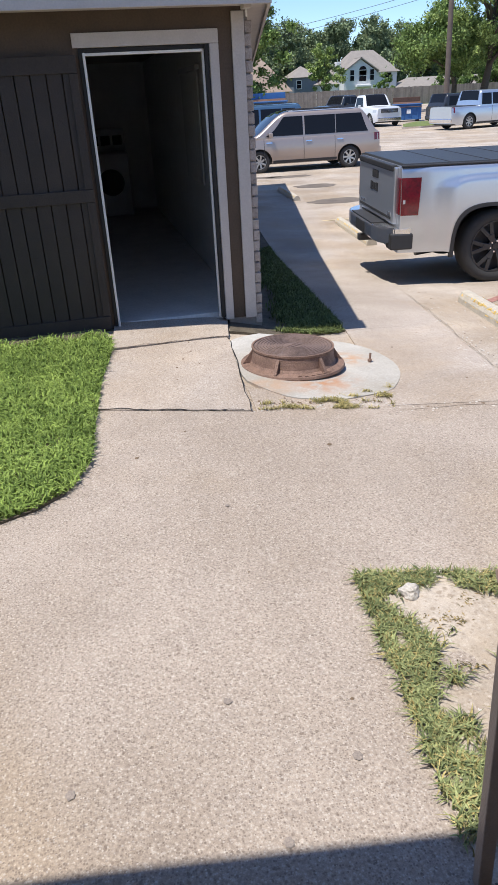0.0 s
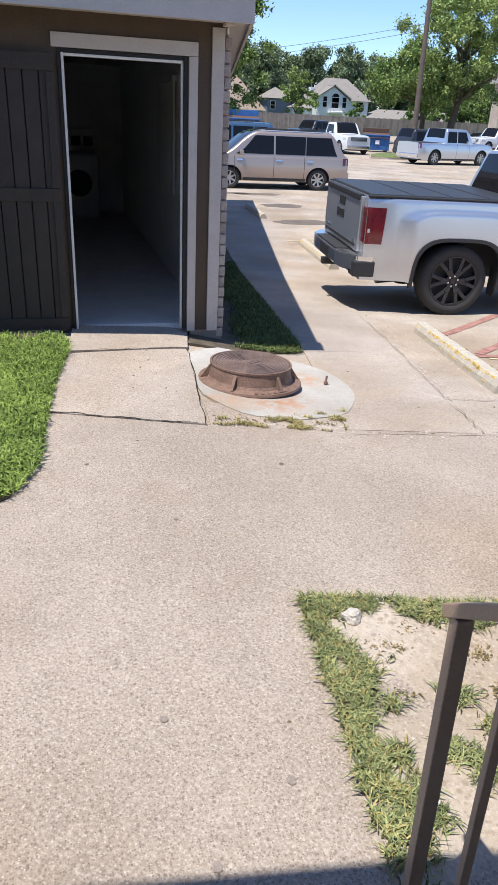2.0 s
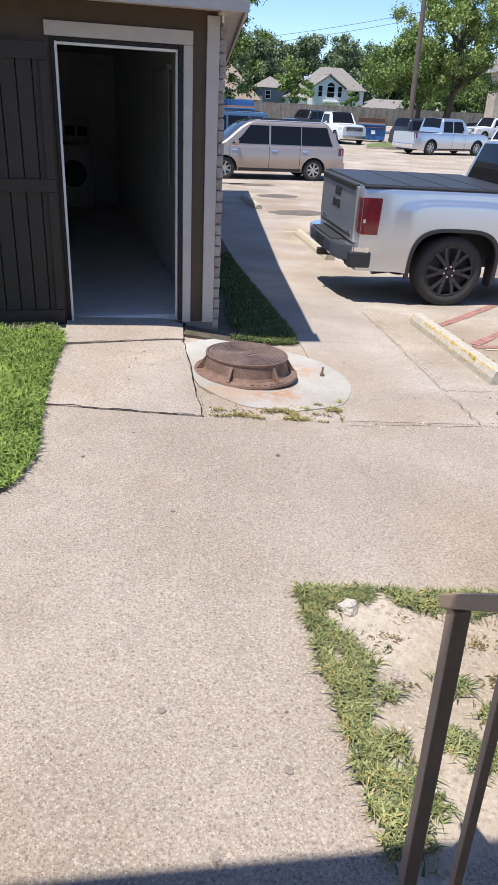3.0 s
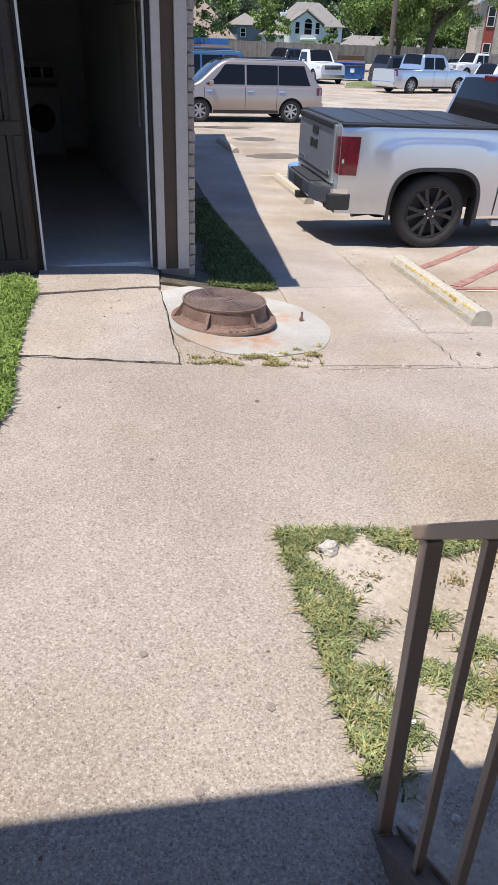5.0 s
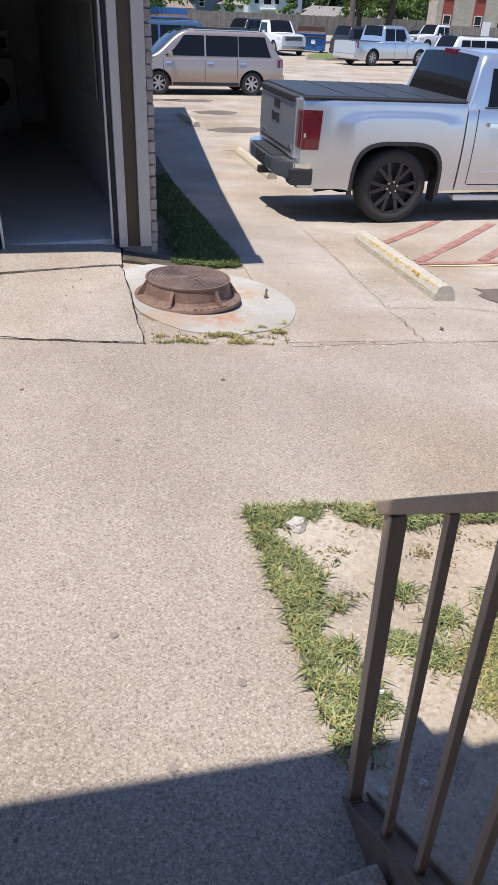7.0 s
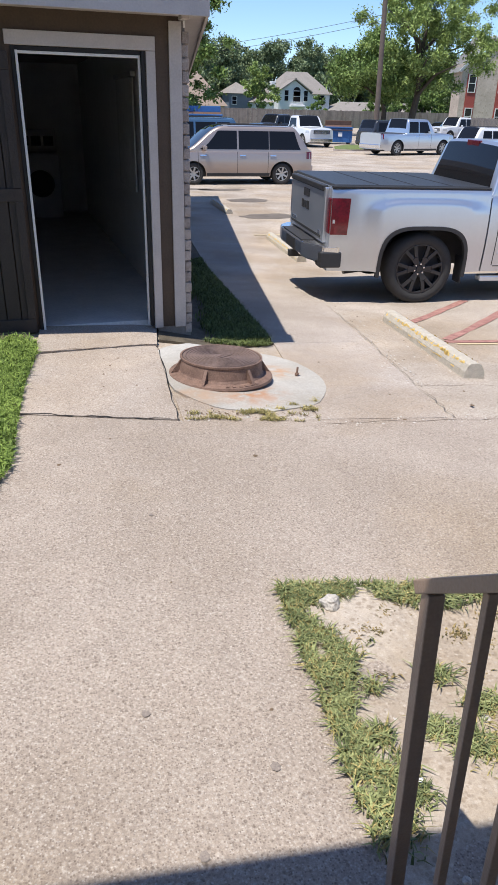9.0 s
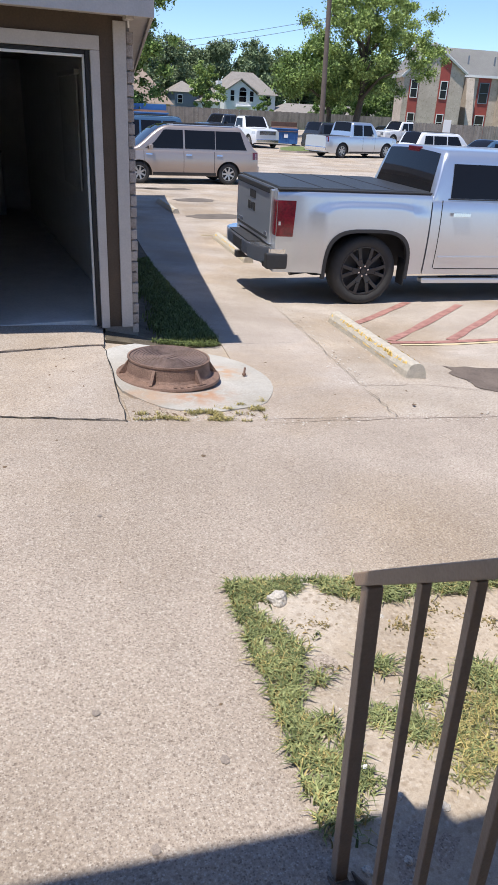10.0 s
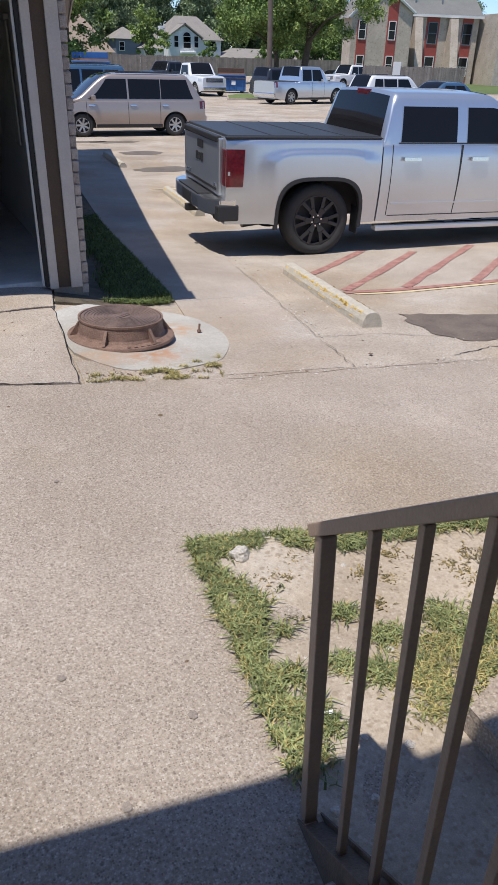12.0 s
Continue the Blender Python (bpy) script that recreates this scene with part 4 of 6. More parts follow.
for k in range(9):
    r = 0.075 + 0.0235 * k
    prof += [(r - 0.005, 0.146), (r - 0.003, 0.152), (r + 0.003, 0.152), (r + 0.005, 0.146)]
prof += [(0.284, 0.146), (0.287, 0.153), (0.289, 0.15), (0.289, 0.1)]
part("lid", lathe(prof, 64), M["iron_lid"], mh, "ridged round iron lid")
bm = boxed((-0.085, -0.032, 0.147), (0.085, 0.032, 0.1525), 0.004, pose(0, 0, 0, 0, 0, 20))
for k in range(5):
    box(bm, (-0.07 + 0.031 * k, -0.016, 0.1527), (-0.07 + 0.031 * k + 0.016, 0.016, 0.156), 0, pose(0, 0, 0, 0, 0, 20))
part("emblem", bm, M["iron_lid"], mh, "raised cast emblem plate")
for k in range(6):
    a = math.radians(60 * k - 78)
    bm = bmesh.new()
    tri = [bm.verts.new((r, s, z)) for s in (-0.011, 0.011) for r, z in ((0.312, 0.03), (0.372, 0.03), (0.304, 0.125))]
    bm.faces.new(tri[:3]), bm.faces.new(tri[3:][::-1])
    for i in range(3):
        bm.faces.new((tri[i], tri[i + 3], tri[(i + 1) % 3 + 3], tri[(i + 1) % 3]))
    part("rib", bm, M["iron"], mh, at=pose(0, 0, 0, 0, 0, math.degrees(a)))
for k in range(6):
    part("cast_mark", boxed((0.350, -0.012, 0.027), (0.374, 0.010, 0.0325), 0.001), M["iron"], mh, at=pose(0, 0, 0, 0, 0, -110 + 7.5 * k))
bolt = holder("anchor_bolt", "rusty bent anchor bolt standing in the cement pad", "bolt", at=pose(0.565, -1.165, gz(0.565, -1.165) + 0.012))
part("shank", tube((0, 0, -0.02), (0.008, 0.004, 0.06), 0.008), M["iron"], bolt)
part("nut", tube((0.003, 0.002, 0.0), (0.004, 0.003, 0.014), 0.017, n=6), M["iron"], bolt)


# ---- wheel stops ----
def wheel_stop(a, b, label, paint):
    a, b = Vector((*a, 0)), Vector((*b, 0))
    a.z, b.z = gz(a.x, a.y) - 0.012, gz(b.x, b.y) - 0.012
    d = b - a
    L = d.length
    side = Vector((d.y, -d.x, 0)).normalized()
    m = Matrix((d.normalized(), -side, d.normalized().cross(-side))).transposed().to_4x4()
    m.translation = a
    ob = holder("wheel_stop", label, "wheel stop", "wheel stops", at=m)
    sec = [(-0.085, 0), (-0.078, 0.055), (-0.05, 0.105), (-0.025, 0.118), (0.025, 0.118), (0.05, 0.105), (0.078, 0.055), (0.085, 0)]
    bm = bmesh.new()
    n = 26
    rings = [[bm.verts.new((L * i / n, y * (1 + 0.05 * noise.noise(Vector((i * 0.7, j, 0)))), max(0, z * (1 + 0.06 * noise.noise(Vector((i * 0.9, j * 2, 5))))))) for j, (y, z) in enumerate(sec)] for i in range(n + 1)]
    for p, q in zip(rings, rings[1:]):
        for j in range(7):
            bm.faces.new((p[j], q[j], q[j + 1], p[j + 1]))
    bm.faces.new(rings[0]), bm.faces.new(rings[-1][::-1])
    part("block", bm, M["stop"], ob)
    bm = bmesh.new()
    rnd = random.Random(int(a.x * 50))
    for k in range(paint):
        u = rnd.random() ** 0.8
        x = L * (0.02 + 0.94 * u)
        if rnd.random() > 1.15 - u:
            continue
        w = rnd.uniform(0.02, 0.09)
        s = rnd.choice((-1, 1, 1))
        lo, hi = rnd.uniform(0.05, 0.5), rnd.uniform(0.6, 1.0)
        A, B = Vector((0, 0.0815, 0.03)), Vector((0, 0.042, 0.114))
        q = [A.lerp(B, lo), A.lerp(B, hi)]
        o = Vector((0, 0.004, 0.003))
        f = [Vector((x, 0, 0)) + q[0] + o, Vector((x + w, 0, 0)) + q[0] + o, Vector((x + w * 0.7, 0, 0)) + q[1] + o, Vector((x + w * 0.2, 0, 0)) + q[1] + o]
        if s < 0:
            f = [Vector((v.x, -v.y, v.z)) for v in f]
        bm.faces.new([bm.verts.new(v) for v in f])
    tagged(part("worn_paint", bm, M["yellow"], ob, "flaked yellow paint"), kind="stuff")
    return ob


wheel_stop((1.945, -1.40), (2.38, 0.72), "worn concrete wheel stop with flaked yellow paint", 260)
wheel_stop((3.17, 5.2), (3.43, 7.5), "concrete wheel stop with flaked yellow paint behind a truck", 150)
wheel_stop((3.60, 10.9), (3.80, 13.1), "concrete wheel stop with faded yellow paint in an empty bay", 150)

# ---- porch: steps, railing, unseen roof over the camera ----
porch = holder("porch_steps", "grey speckled concrete steps with a shaded landing", "steps", kind="structure")
for k, (y, z) in enumerate(((-5.045, 0.155), (-5.30, 0.325), (-5.55, 0.495))):
    part("step", boxed((-2.6, -7.4, z - 0.17 if k else -0.1), (-0.70, y, z), 0.008, pose(0, 0, 0, 0, 0, 0)), M["walk"], porch)
thing("concrete_block", poly_prism([(-0.075, -4.775), (0.75, -4.47), (0.75, -5.7), (-0.10, -5.7)], -0.1, 0.09), M["walk"], "rough grey concrete stair side block beside the dirt", "block")
# out of view: edge and jog fitted to the ground shadow, white adds bounce
thing("porch_roof", poly_prism([(-7, -4.36), (-1.185, -5.087), (-1.185, -5.145), (3.5, -5.54), (3.5, -9), (-7, -9)], 2.75, 2.9), M["white_wall"], "unseen roof slab over the steps, edge fitted to its shadow, white for bounce", "roof", kind="structure")
for x in (-6.5, 3.2):
    thing("porch_post", boxed((x - 0.05, -8.6, -0.1), (x + 0.05, -8.5, 2.75), 0.005), M["rail"], "plain brown painted porch post", "post")
# added behind the camera, whitened to throw light into the porch shade
thing("wall_porch", boxed((-7, -9.2, -0.2), (3.5, -9.0, 2.9)), M["white_wall"], "unseen wall added behind the porch, white to bounce light", "wall", kind="structure")

rail_ob = holder("stair_railing", "brown painted square-tube steel stair railing", "railing")
RB, RD, RK = Vector((-0.622, -4.822, 0.0)), Vector((-0.122, -0.9925, 0.0)), 0.77
LEAN = Vector((-0.027, 0.0, 0.0))      # the old railing leans a little towards the steps
NOSE = Vector((RD.y, -RD.x, 0))        # square to the railing, away from the steps


def rail_at(s, z):
    """A point of the railing: s along it, z above its foot line."""
    return RB + RD * s + LEAN * (z / 0.88) + Vector((0, 0, z + RK * s))


part("post", beam(rail_at(0, -0.01), rail_at(0, 0.896), 0.033, 0.033, 0.003, up=RD), M["rail"], rail_ob)
part("top_rail", beam(rail_at(-0.038, 0.909), rail_at(1.3, 0.909), 0.042, 0.027, 0.003), M["rail"], rail_ob)
chan = part("bottom_rail", beam(rail_at(-0.035, -0.012), rail_at(1.3, -0.012), 0.058, 0.008, 0.002), M["dirty_steel"], rail_ob, "dirty steel channel along the stair edge")
for sgn in (-1, 1):
    part("flange", beam(rail_at(-0.035, -0.075) + NOSE * 0.031 * sgn, rail_at(1.3, -0.075) + NOSE * 0.031 * sgn, 0.006, 0.135, 0.001), M["dirty_steel"], chan)
for k in range(1, 9):
    s = 0.038 + 0.131 * k
    part("baluster", beam(rail_at(s, -0.008), rail_at(s, 0.894), 0.018, 0.018, 0.002, up=RD), M["rail"], rail_ob)


# ---- vehicles ----
def lerp_table(table, x):
    if x <= table[0][0]:
        return table[0][1]
    for (x0, v0), (x1, v1) in zip(table, table[1:]):
        if x <= x1:
            return v0 + (v1 - v0) * (x - x0) / (x1 - x0)
    return table[-1][1]


class Shell:
    """A hull along x: low(x), top(x), half widths below and above, a rounded shoulder and a crowned top."""

    def __init__(self, low, top, wlow, wtop, crown=0.02, bulge=0.02, r=0.05):
        self.low, self.top, self.wlow, self.wtop, self.crown, self.bulge, self.r = low, top, wlow, wtop, crown, bulge, r

    def at(self, x):
        return self.low(x), max(self.top(x), self.low(x) + 0.004), self.wlow(x), self.wtop(x)

    def side(self, x, z, out=0.0):
        lo, hi, a, b = self.at(x)
        base = self.basez(x)
        v = clamp((z - base) / max(hi - base, 0.01), 0, 1)
        return a + (b - a) * v + self.bulge * math.sin(math.pi * v) + self.swell(x, z) + out

    def basez(self, x):
        return self.zbase if self.zbase is not None else self.low(x)

    zbase = None
    nside = 8
    swell = staticmethod(lambda x, z: 0.0)

    def ring(self, x, ntop=7):
        nside = self.nside
        lo, hi, a, b = self.at(x)
        r = min(self.r, (hi - lo) * 0.45)
        pts = []
        for k in range(nside + 1):
            z = lo + (hi - r - lo) * k / nside
            pts.append((self.side(x, z), z))
        ytop = self.side(x, hi)
        pts.append((ytop - 0.28 * r, hi - 0.28 * r))
        for k in range(ntop):
            y = (ytop - r) * (1 - k / (ntop - 1))
            pts.append((y, hi + self.crown * (1 - (y / max(ytop, 0.01)) ** 2)))
        return pts

    def mesh(self, xs):
        bm = bmesh.new()
        rings = []
        for x in xs:
            p = self.ring(x)
            full = [(x, -y, z) for y, z in p] + [(x, y, z) for y, z in p[::-1][1:]]
            rings.append([bm.verts.new(q) for q in full])
        for a, b in zip(rings, rings[1:]):
            for k in range(len(a) - 1):
                bm.faces.new((a[k], a[k + 1], b[k + 1], b[k]))
        for r in (rings[0], rings[-1]):
            cap = [bm.verts.new(v.co) for v in r]
            bm.faces.new(cap if r is rings[-1] else cap[::-1])
        bmesh.ops.recalc_face_normals(bm, faces=bm.faces[:])
        return bm

    def pane(self, xa, xb, za, zb, sgn, out=0.006, slant=(0, 0), n=8, thick=0.012):
        """A side window or panel following the hull: corners may slant at its two ends."""
        bm = bmesh.new()
        g = []
        for i in range(n + 1):
            row = []
            for j in range(5):
                v = j / 4
                x = (xa + slant[0] * v) + ((xb + slant[1] * v) - (xa + slant[0] * v)) * i / n
                z0, z1 = (za(x) if callable(za) else za), (zb(x) if callable(zb) else zb)
                z = z0 + (z1 - z0) * v
                row.append((x, sgn * self.side(x, z, out), z))
            g.append(row)
        return sheet(bm, g, Vector((0, -sgn * thick, 0)))

    def deck(self, xa, xb, frac, out=0.006, n=8, thick=0.01):
        """A pane on the top surface between two stations, frac of the width."""
        bm = bmesh.new()
        g = []
        for i in range(n + 1):
            x = xa + (xb - xa) * i / n
            lo, hi, a, b = self.at(x)
            y1 = self.side(x, hi)
            g.append([(x, y1 * frac * (2 * j / 6 - 1), hi + self.crown * (1 - (frac * (2 * j / 6 - 1)) ** 2) + out) for j in range(7)])
        return sheet(bm, g, Vector((0, 0, -thick)))


def sheet(bm, g, back):
    a = [[bm.verts.new(p) for p in row] for row in g]
    c = [[bm.verts.new(Vector(p) + back) for p in row] for row in g]
    I, J = len(g), len(g[0])
    for i in range(I - 1):
        for j in range(J - 1):
            bm.faces.new((a[i][j], a[i + 1][j], a[i + 1][j + 1], a[i][j + 1]))
            bm.faces.new((c[i][j], c[i][j + 1], c[i + 1][j + 1], c[i + 1][j]))
    rim = [(i, 0) for i in range(I)] + [(I - 1, j) for j in range(1, J)] + [(i, J - 1) for i in range(I - 2, -1, -1)] + [(0, j) for j in range(J - 2, 0, -1)]
    for p, q in zip(rim, rim[1:] + rim[:1]):
        bm.faces.new((a[p[0]][p[1]], c[p[0]][p[1]], c[q[0]][q[1]], a[q[0]][q[1]]))
    bmesh.ops.recalc_face_normals(bm, faces=bm.faces[:])
    return bm


def wheel(parent, x, y, r, w, rim_material, spokes=6, split=False):
    """A wheel with its face towards -y when y is below 0."""
    m = pose(x, y, r, 90 if y < 0 else -90, 0, 0)
    k = 0.70 if split else 0.64
    prof = [(r * k, w * 0.42), (r * 0.80, w * 0.52), (r * 0.93, w * 0.48), (r * 0.995, w * 0.36), (r, 0.0), (r * 0.995, -w * 0.36), (r * 0.93, -w * 0.5), (r * k, -w * 0.45)]
    ty = part("wheel", lathe([(0, -w * 0.3), (r * k, -w * 0.3), (r * k, w * 0.1), (0, w * 0.1)], 32), M["plastic"], parent, at=m)
    part("tyre", lathe(prof, 48), M["tyre"], ty, smooth=True)
    bm = lathe([(r * k, w * 0.2), (r * k, w * 0.44), (r * (k - 0.035), w * 0.44), (r * (k - 0.05), w * 0.38), (r * (k - 0.06), w * 0.2)], 48)
    for s in range(spokes):
        a = s * math.tau / spokes
        rot = pose(0, 0, 0, 0, 0, math.degrees(a))
        if split:
            for d in (-1, 1):
                p0, p1 = rot @ Vector((r * 0.10, 0, w * 0.36)), rot @ Vector((r * 0.36, d * r * 0.05, w * 0.40))
                p2 = rot @ Vector((r * (k - 0.02), d * r * 0.155, w * 0.40))
                beam(p0, p1, r * 0.11, 0.03, 0.004, bm)
                beam(p1, p2, r * 0.105, 0.03, 0.004, bm)
        else:
            p0, p1 = rot @ Vector((r * 0.08, 0, w * 0.34)), rot @ Vector((r * (k - 0.02), 0, w * 0.38))
            beam(p0, p1, r * 0.17, 0.03, 0.004, bm)
    part("rim", bm, rim_material, ty)
    hb = lathe([(0, w * 0.44), (r * 0.085, w * 0.44), (r * 0.10, w * 0.40), (r * 0.20, w * 0.38), (r * 0.20, w * 0.2), (0, w * 0.2)], 24)
    part("hub", hb, rim_material, ty)
    for s in range(6):
        a = s * math.tau / 6 + 0.3
        part("lug_nut", tube((r * 0.145 * math.cos(a), r * 0.145 * math.sin(a), w * 0.36), (r * 0.145 * math.cos(a), r * 0.145 * math.sin(a), w * 0.44), r * 0.026, n=6), M["chrome"] if split else rim_material, ty)
    return ty


def arch(x0, r, z0, base):
    """The lower edge of a body side with round wheel openings."""
    def f(x):
        z = base(x)
        for c in x0:
            d = abs(x - c)
            if d < r:
                z = max(z, z0 + math.sqrt(r * r - d * d))
        return z
    return f


def dense(a, b, n, extra=(), r=0.5):
    xs = [a + (b - a) * k / n for k in range(n + 1)]
    for c in extra:
        xs += [c - r * math.cos(math.pi * k / 18) for k in range(19)] + [c - r - 0.002, c + r + 0.002]
    return sorted({round(x, 4) for x in xs if a - 1e-6 <= x <= b + 1e-6})


def vehicle(label, category, at, paint, L, W, H, wheels, r, belt, cab, hood, bed=None, glass_z=None, rims=None, doors=(), tail=None, long_roof=None, name="car", name_group="parked cars"):
    """A car that faces +x with x = 0 at its tail. cab: where the greenhouse rises, starts flat, ends flat, comes down."""
    ob = holder(name, label, category, name_group, at=at)
    low = arch(wheels, r * 1.22, r * 0.95, lambda x: 0.26 * (1 if 0.3 < x < L - 0.3 else 1.25))
    def btop(x):
        if x > cab[3] - 0.25:
            t = clamp((x - cab[3] + 0.25) / (L - cab[3] + 0.25), 0, 1)
            return belt + (hood - belt) * smoothstep(0, 0.25, t) - 0.12 * t ** 3
        if bed is not None and x < cab[0]:
            return bed
        return belt
    plan = lambda x: W / 2 - 0.10 * smoothstep(0.5, 0, x) ** 2 - 0.16 * smoothstep(L - 0.9, L, x) ** 2
    s = Shell(low, btop, lambda x: plan(x) - 0.03, lambda x: plan(x) - 0.03, 0.03, 0.045, 0.05)
    s.zbase = 0.25
    part("body", s.mesh(dense(0, L, 30, wheels, r * 1.22)), paint, ob, smooth=True)
    part("underbody", boxed((0.25, -W / 2 + 0.2, 0.24), (L - 0.3, W / 2 - 0.2, belt - 0.12)), M["plastic"], ob)
    def ctop(x):
        if x < cab[1]:
            return belt + (H - belt) * smoothstep(0, 1, (x - cab[0]) / max(cab[1] - cab[0], 0.01)) ** 0.8
        if x > cab[2]:
            return belt + (H - belt) * (1 - smoothstep(0, 1, (x - cab[2]) / (cab[3] - cab[2])) ** 1.25)
        return H - 0.03 * abs((x - (cab[1] + cab[2]) / 2) / (cab[2] - cab[1])) ** 2
    g = Shell(lambda x: belt - 0.06, ctop, lambda x: plan(x) - 0.03, lambda x: plan(x) - 0.14 * clamp((ctop(x) - belt) / (H - belt), 0, 1) - 0.03, 0.035, 0.01, 0.07)
    g.zbase = belt - 0.06
    part("cabin", g.mesh(dense(cab[0], cab[3], 40)), paint, ob, smooth=True)
    zt = lambda x: min(ctop(x) - 0.10, H - 0.13)
    for sgn in (-1, 1):
        for xa, xb, sl in doors:
            part("window", g.pane(xa, xb, lambda x: min(belt + 0.04, zt(x) - 0.02), zt, sgn, 0.007, sl), M["glass"], ob, smooth=False)
        for (xa, xb, sl), nxt in zip(doors, list(doors[1:]) + [None]):
            xs = xb + 0.04
            part("door_seam", s.pane(xs, xs + 0.014, 0.36, belt - 0.03, sgn, 0.003, n=1, thick=0.01), M["plastic"], ob)
            part("door_handle", s.pane(xs - 0.26, xs - 0.06, belt - 0.16, belt - 0.125, sgn, 0.025, n=3, thick=0.025), M["chrome"] if paint is not M["dark"] else paint, ob)
        part("side_mirror", boxed((cab[3] - 0.72, sgn * (W / 2 + 0.02) - (0.0 if sgn > 0 else 0.16), belt), (cab[3] - 0.60, sgn * (W / 2 + 0.02) + (0.16 if sgn > 0 else 0.0), belt + 0.15), 0.03), paint, ob)
        part("headlight", s.pane(L - 0.5, L - 0.16, hood - 0.33, hood - 0.17, sgn, 0.008), M["lamp"], ob)
        tz = tail or (belt - 0.30, belt - 0.02)
        part("tail_light", s.pane(0.012, 0.2, tz[0], tz[1], sgn, 0.008), M["red_lens"], ob)
        part("lower_trim", s.pane(wheels[0] + r * 1.3, wheels[1] - r * 1.3, 0.27, 0.36, sgn, 0.012), M["plastic"], ob)
    part("windscreen", g.deck(cab[2] + 0.06, cab[3] - 0.10, 0.84), M["glass"], ob)
    if cab[1] - cab[0] > 0.12:
        part("rear_window", g.deck(cab[0] + 0.05, cab[1] - 0.02, 0.82), M["glass"], ob)
    for x in wheels:
        for y in (-W / 2 + 0.12, W / 2 - 0.12):
            wheel(ob, x, y, r, 0.21, rims or M["rim"], 7)
    part("rear_bumper", boxed((-0.06, -W / 2 + 0.08, 0.38), (0.12, W / 2 - 0.08, 0.60), 0.04), M["chrome"] if bed else paint, ob)
    part("front_bumper", boxed((L - 0.14, -W / 2 + 0.16, 0.34), (L + 0.05, W / 2 - 0.16, 0.58), 0.04), M["chrome"] if bed else paint, ob)
    gr = boxed((L - 0.05, -W * 0.3, hood - 0.38), (L + 0.022, W * 0.3, hood - 0.14), 0.02)
    part("grille", gr, M["plastic"], ob)
    for k in range(3):
        part("grille_bar", boxed((L + 0.023, -W * 0.29, hood - 0.35 + 0.07 * k), (L + 0.035, W * 0.29, hood - 0.325 + 0.07 * k), 0.004), M["chrome"], ob)
    if bed is not None:
        part("bed_cover" if bed > belt - 0.2 else "bed", boxed((0.07, -W / 2 + 0.12, bed - 0.01), (cab[0] - 0.06, W / 2 - 0.12, bed + 0.036), 0.01), M["vinyl"], ob)
    for k in (-1, 1):
        if long_roof:
            part("roof_rail", beam((long_roof[0], k * (W / 2 - 0.22), H + 0.045), (long_roof[1], k * (W / 2 - 0.22), H + 0.045), 0.03, 0.03, 0.006), M["plastic"], ob)
    return ob


LOT = -0.59
VAN = vehicle("beige minivan with dark windows parked in the lot", "minivan", pose(8.52, 18.62, LOT, 0, 0, 177.5), M["beige"], 5.1, 1.93, 1.76, (1.05, 4.05), 0.335, 1.04, (0.03, 0.72, 2.95, 4.35), 0.98, None,
              doors=((0.42, 1.50, (0.22, 0.0)), (1.525, 2.54, (0, 0)), (2.60, 3.85, (0, -0.62))), tail=(0.80, 1.02), long_roof=(0.9, 2.9), name="minivan")
vehicle("silver crew-cab pickup parked across the lot", "pickup", pose(18.95, 34.2, LOT, 0, 0, 14), M["silver"], 5.9, 1.98, 1.93, (1.28, 4.95), 0.40, 1.18, (1.95, 2.12, 3.55, 4.25), 1.20, 1.17,
        doors=((2.12, 2.85, (0.05, 0)), (2.93, 3.85, (0, -0.28))), name="pickup_truck")
vehicle("white work pickup facing the lot by the dumpster", "pickup", pose(19.0, 47.6, LOT, 0, 0, -88), M["white"], 5.7, 2.0, 1.92, (1.2, 4.75), 0.40, 1.2, (2.1, 2.25, 3.2, 3.95), 1.22, 1.1,
        doors=((2.28, 3.55, (0.03, -0.25)),), name="pickup_truck")
vehicle("dark SUV parked behind a silver pickup", "suv", pose(20.9, 38.9, LOT, 0, 0, 10), M["dark"], 4.9, 1.95, 1.80, (0.95, 3.95), 0.38, 1.1, (0.05, 0.35, 3.0, 3.9), 1.1, None,
        doors=((0.4, 1.15, (0.06, 0)), (1.2, 2.1, (0, 0)), (2.18, 3.2, (0, -0.25))), name="suv")
vehicle("white SUV parked beyond the near pickup", "suv", pose(21.2, 28.2, LOT, 0, 0, 4), M["white"], 4.7, 1.87, 1.66, (0.92, 3.68), 0.36, 1.02, (0.06, 0.5, 2.7, 3.7), 1.0, None,
        doors=((0.5, 1.1, (0.1, 0)), (1.16, 2.0, (0, 0)), (2.08, 3.05, (0, -0.3))), long_roof=(0.7, 2.6), name="suv")
vehicle("dark blue sedan roof beyond the near pickup", "car", pose(22.9, 25.6, LOT, 0, 0, 4), M["blue"], 4.7, 1.8, 1.47, (0.95, 3.7), 0.33, 0.92, (0.5, 1.5, 2.4, 3.5), 0.92, None,
        doors=((1.2, 2.0, (0.15, 0)), (2.06, 2.95, (0, -0.35))), name="sedan")
vehicle("blue SUV parked behind the beige minivan", "suv", pose(7.75, 23.6, LOT, 0, 0, 177), M["blue"], 4.6, 1.85, 1.92, (0.9, 3.6), 0.36, 1.03, (0.06, 0.45, 2.6, 3.6), 1.0, None,
        doors=((0.5, 1.1, (0.1, 0)), (1.16, 1.95, (0, 0)), (2.03, 3.0, (0, -0.3))), long_roof=(0.7, 2.5), name="suv")
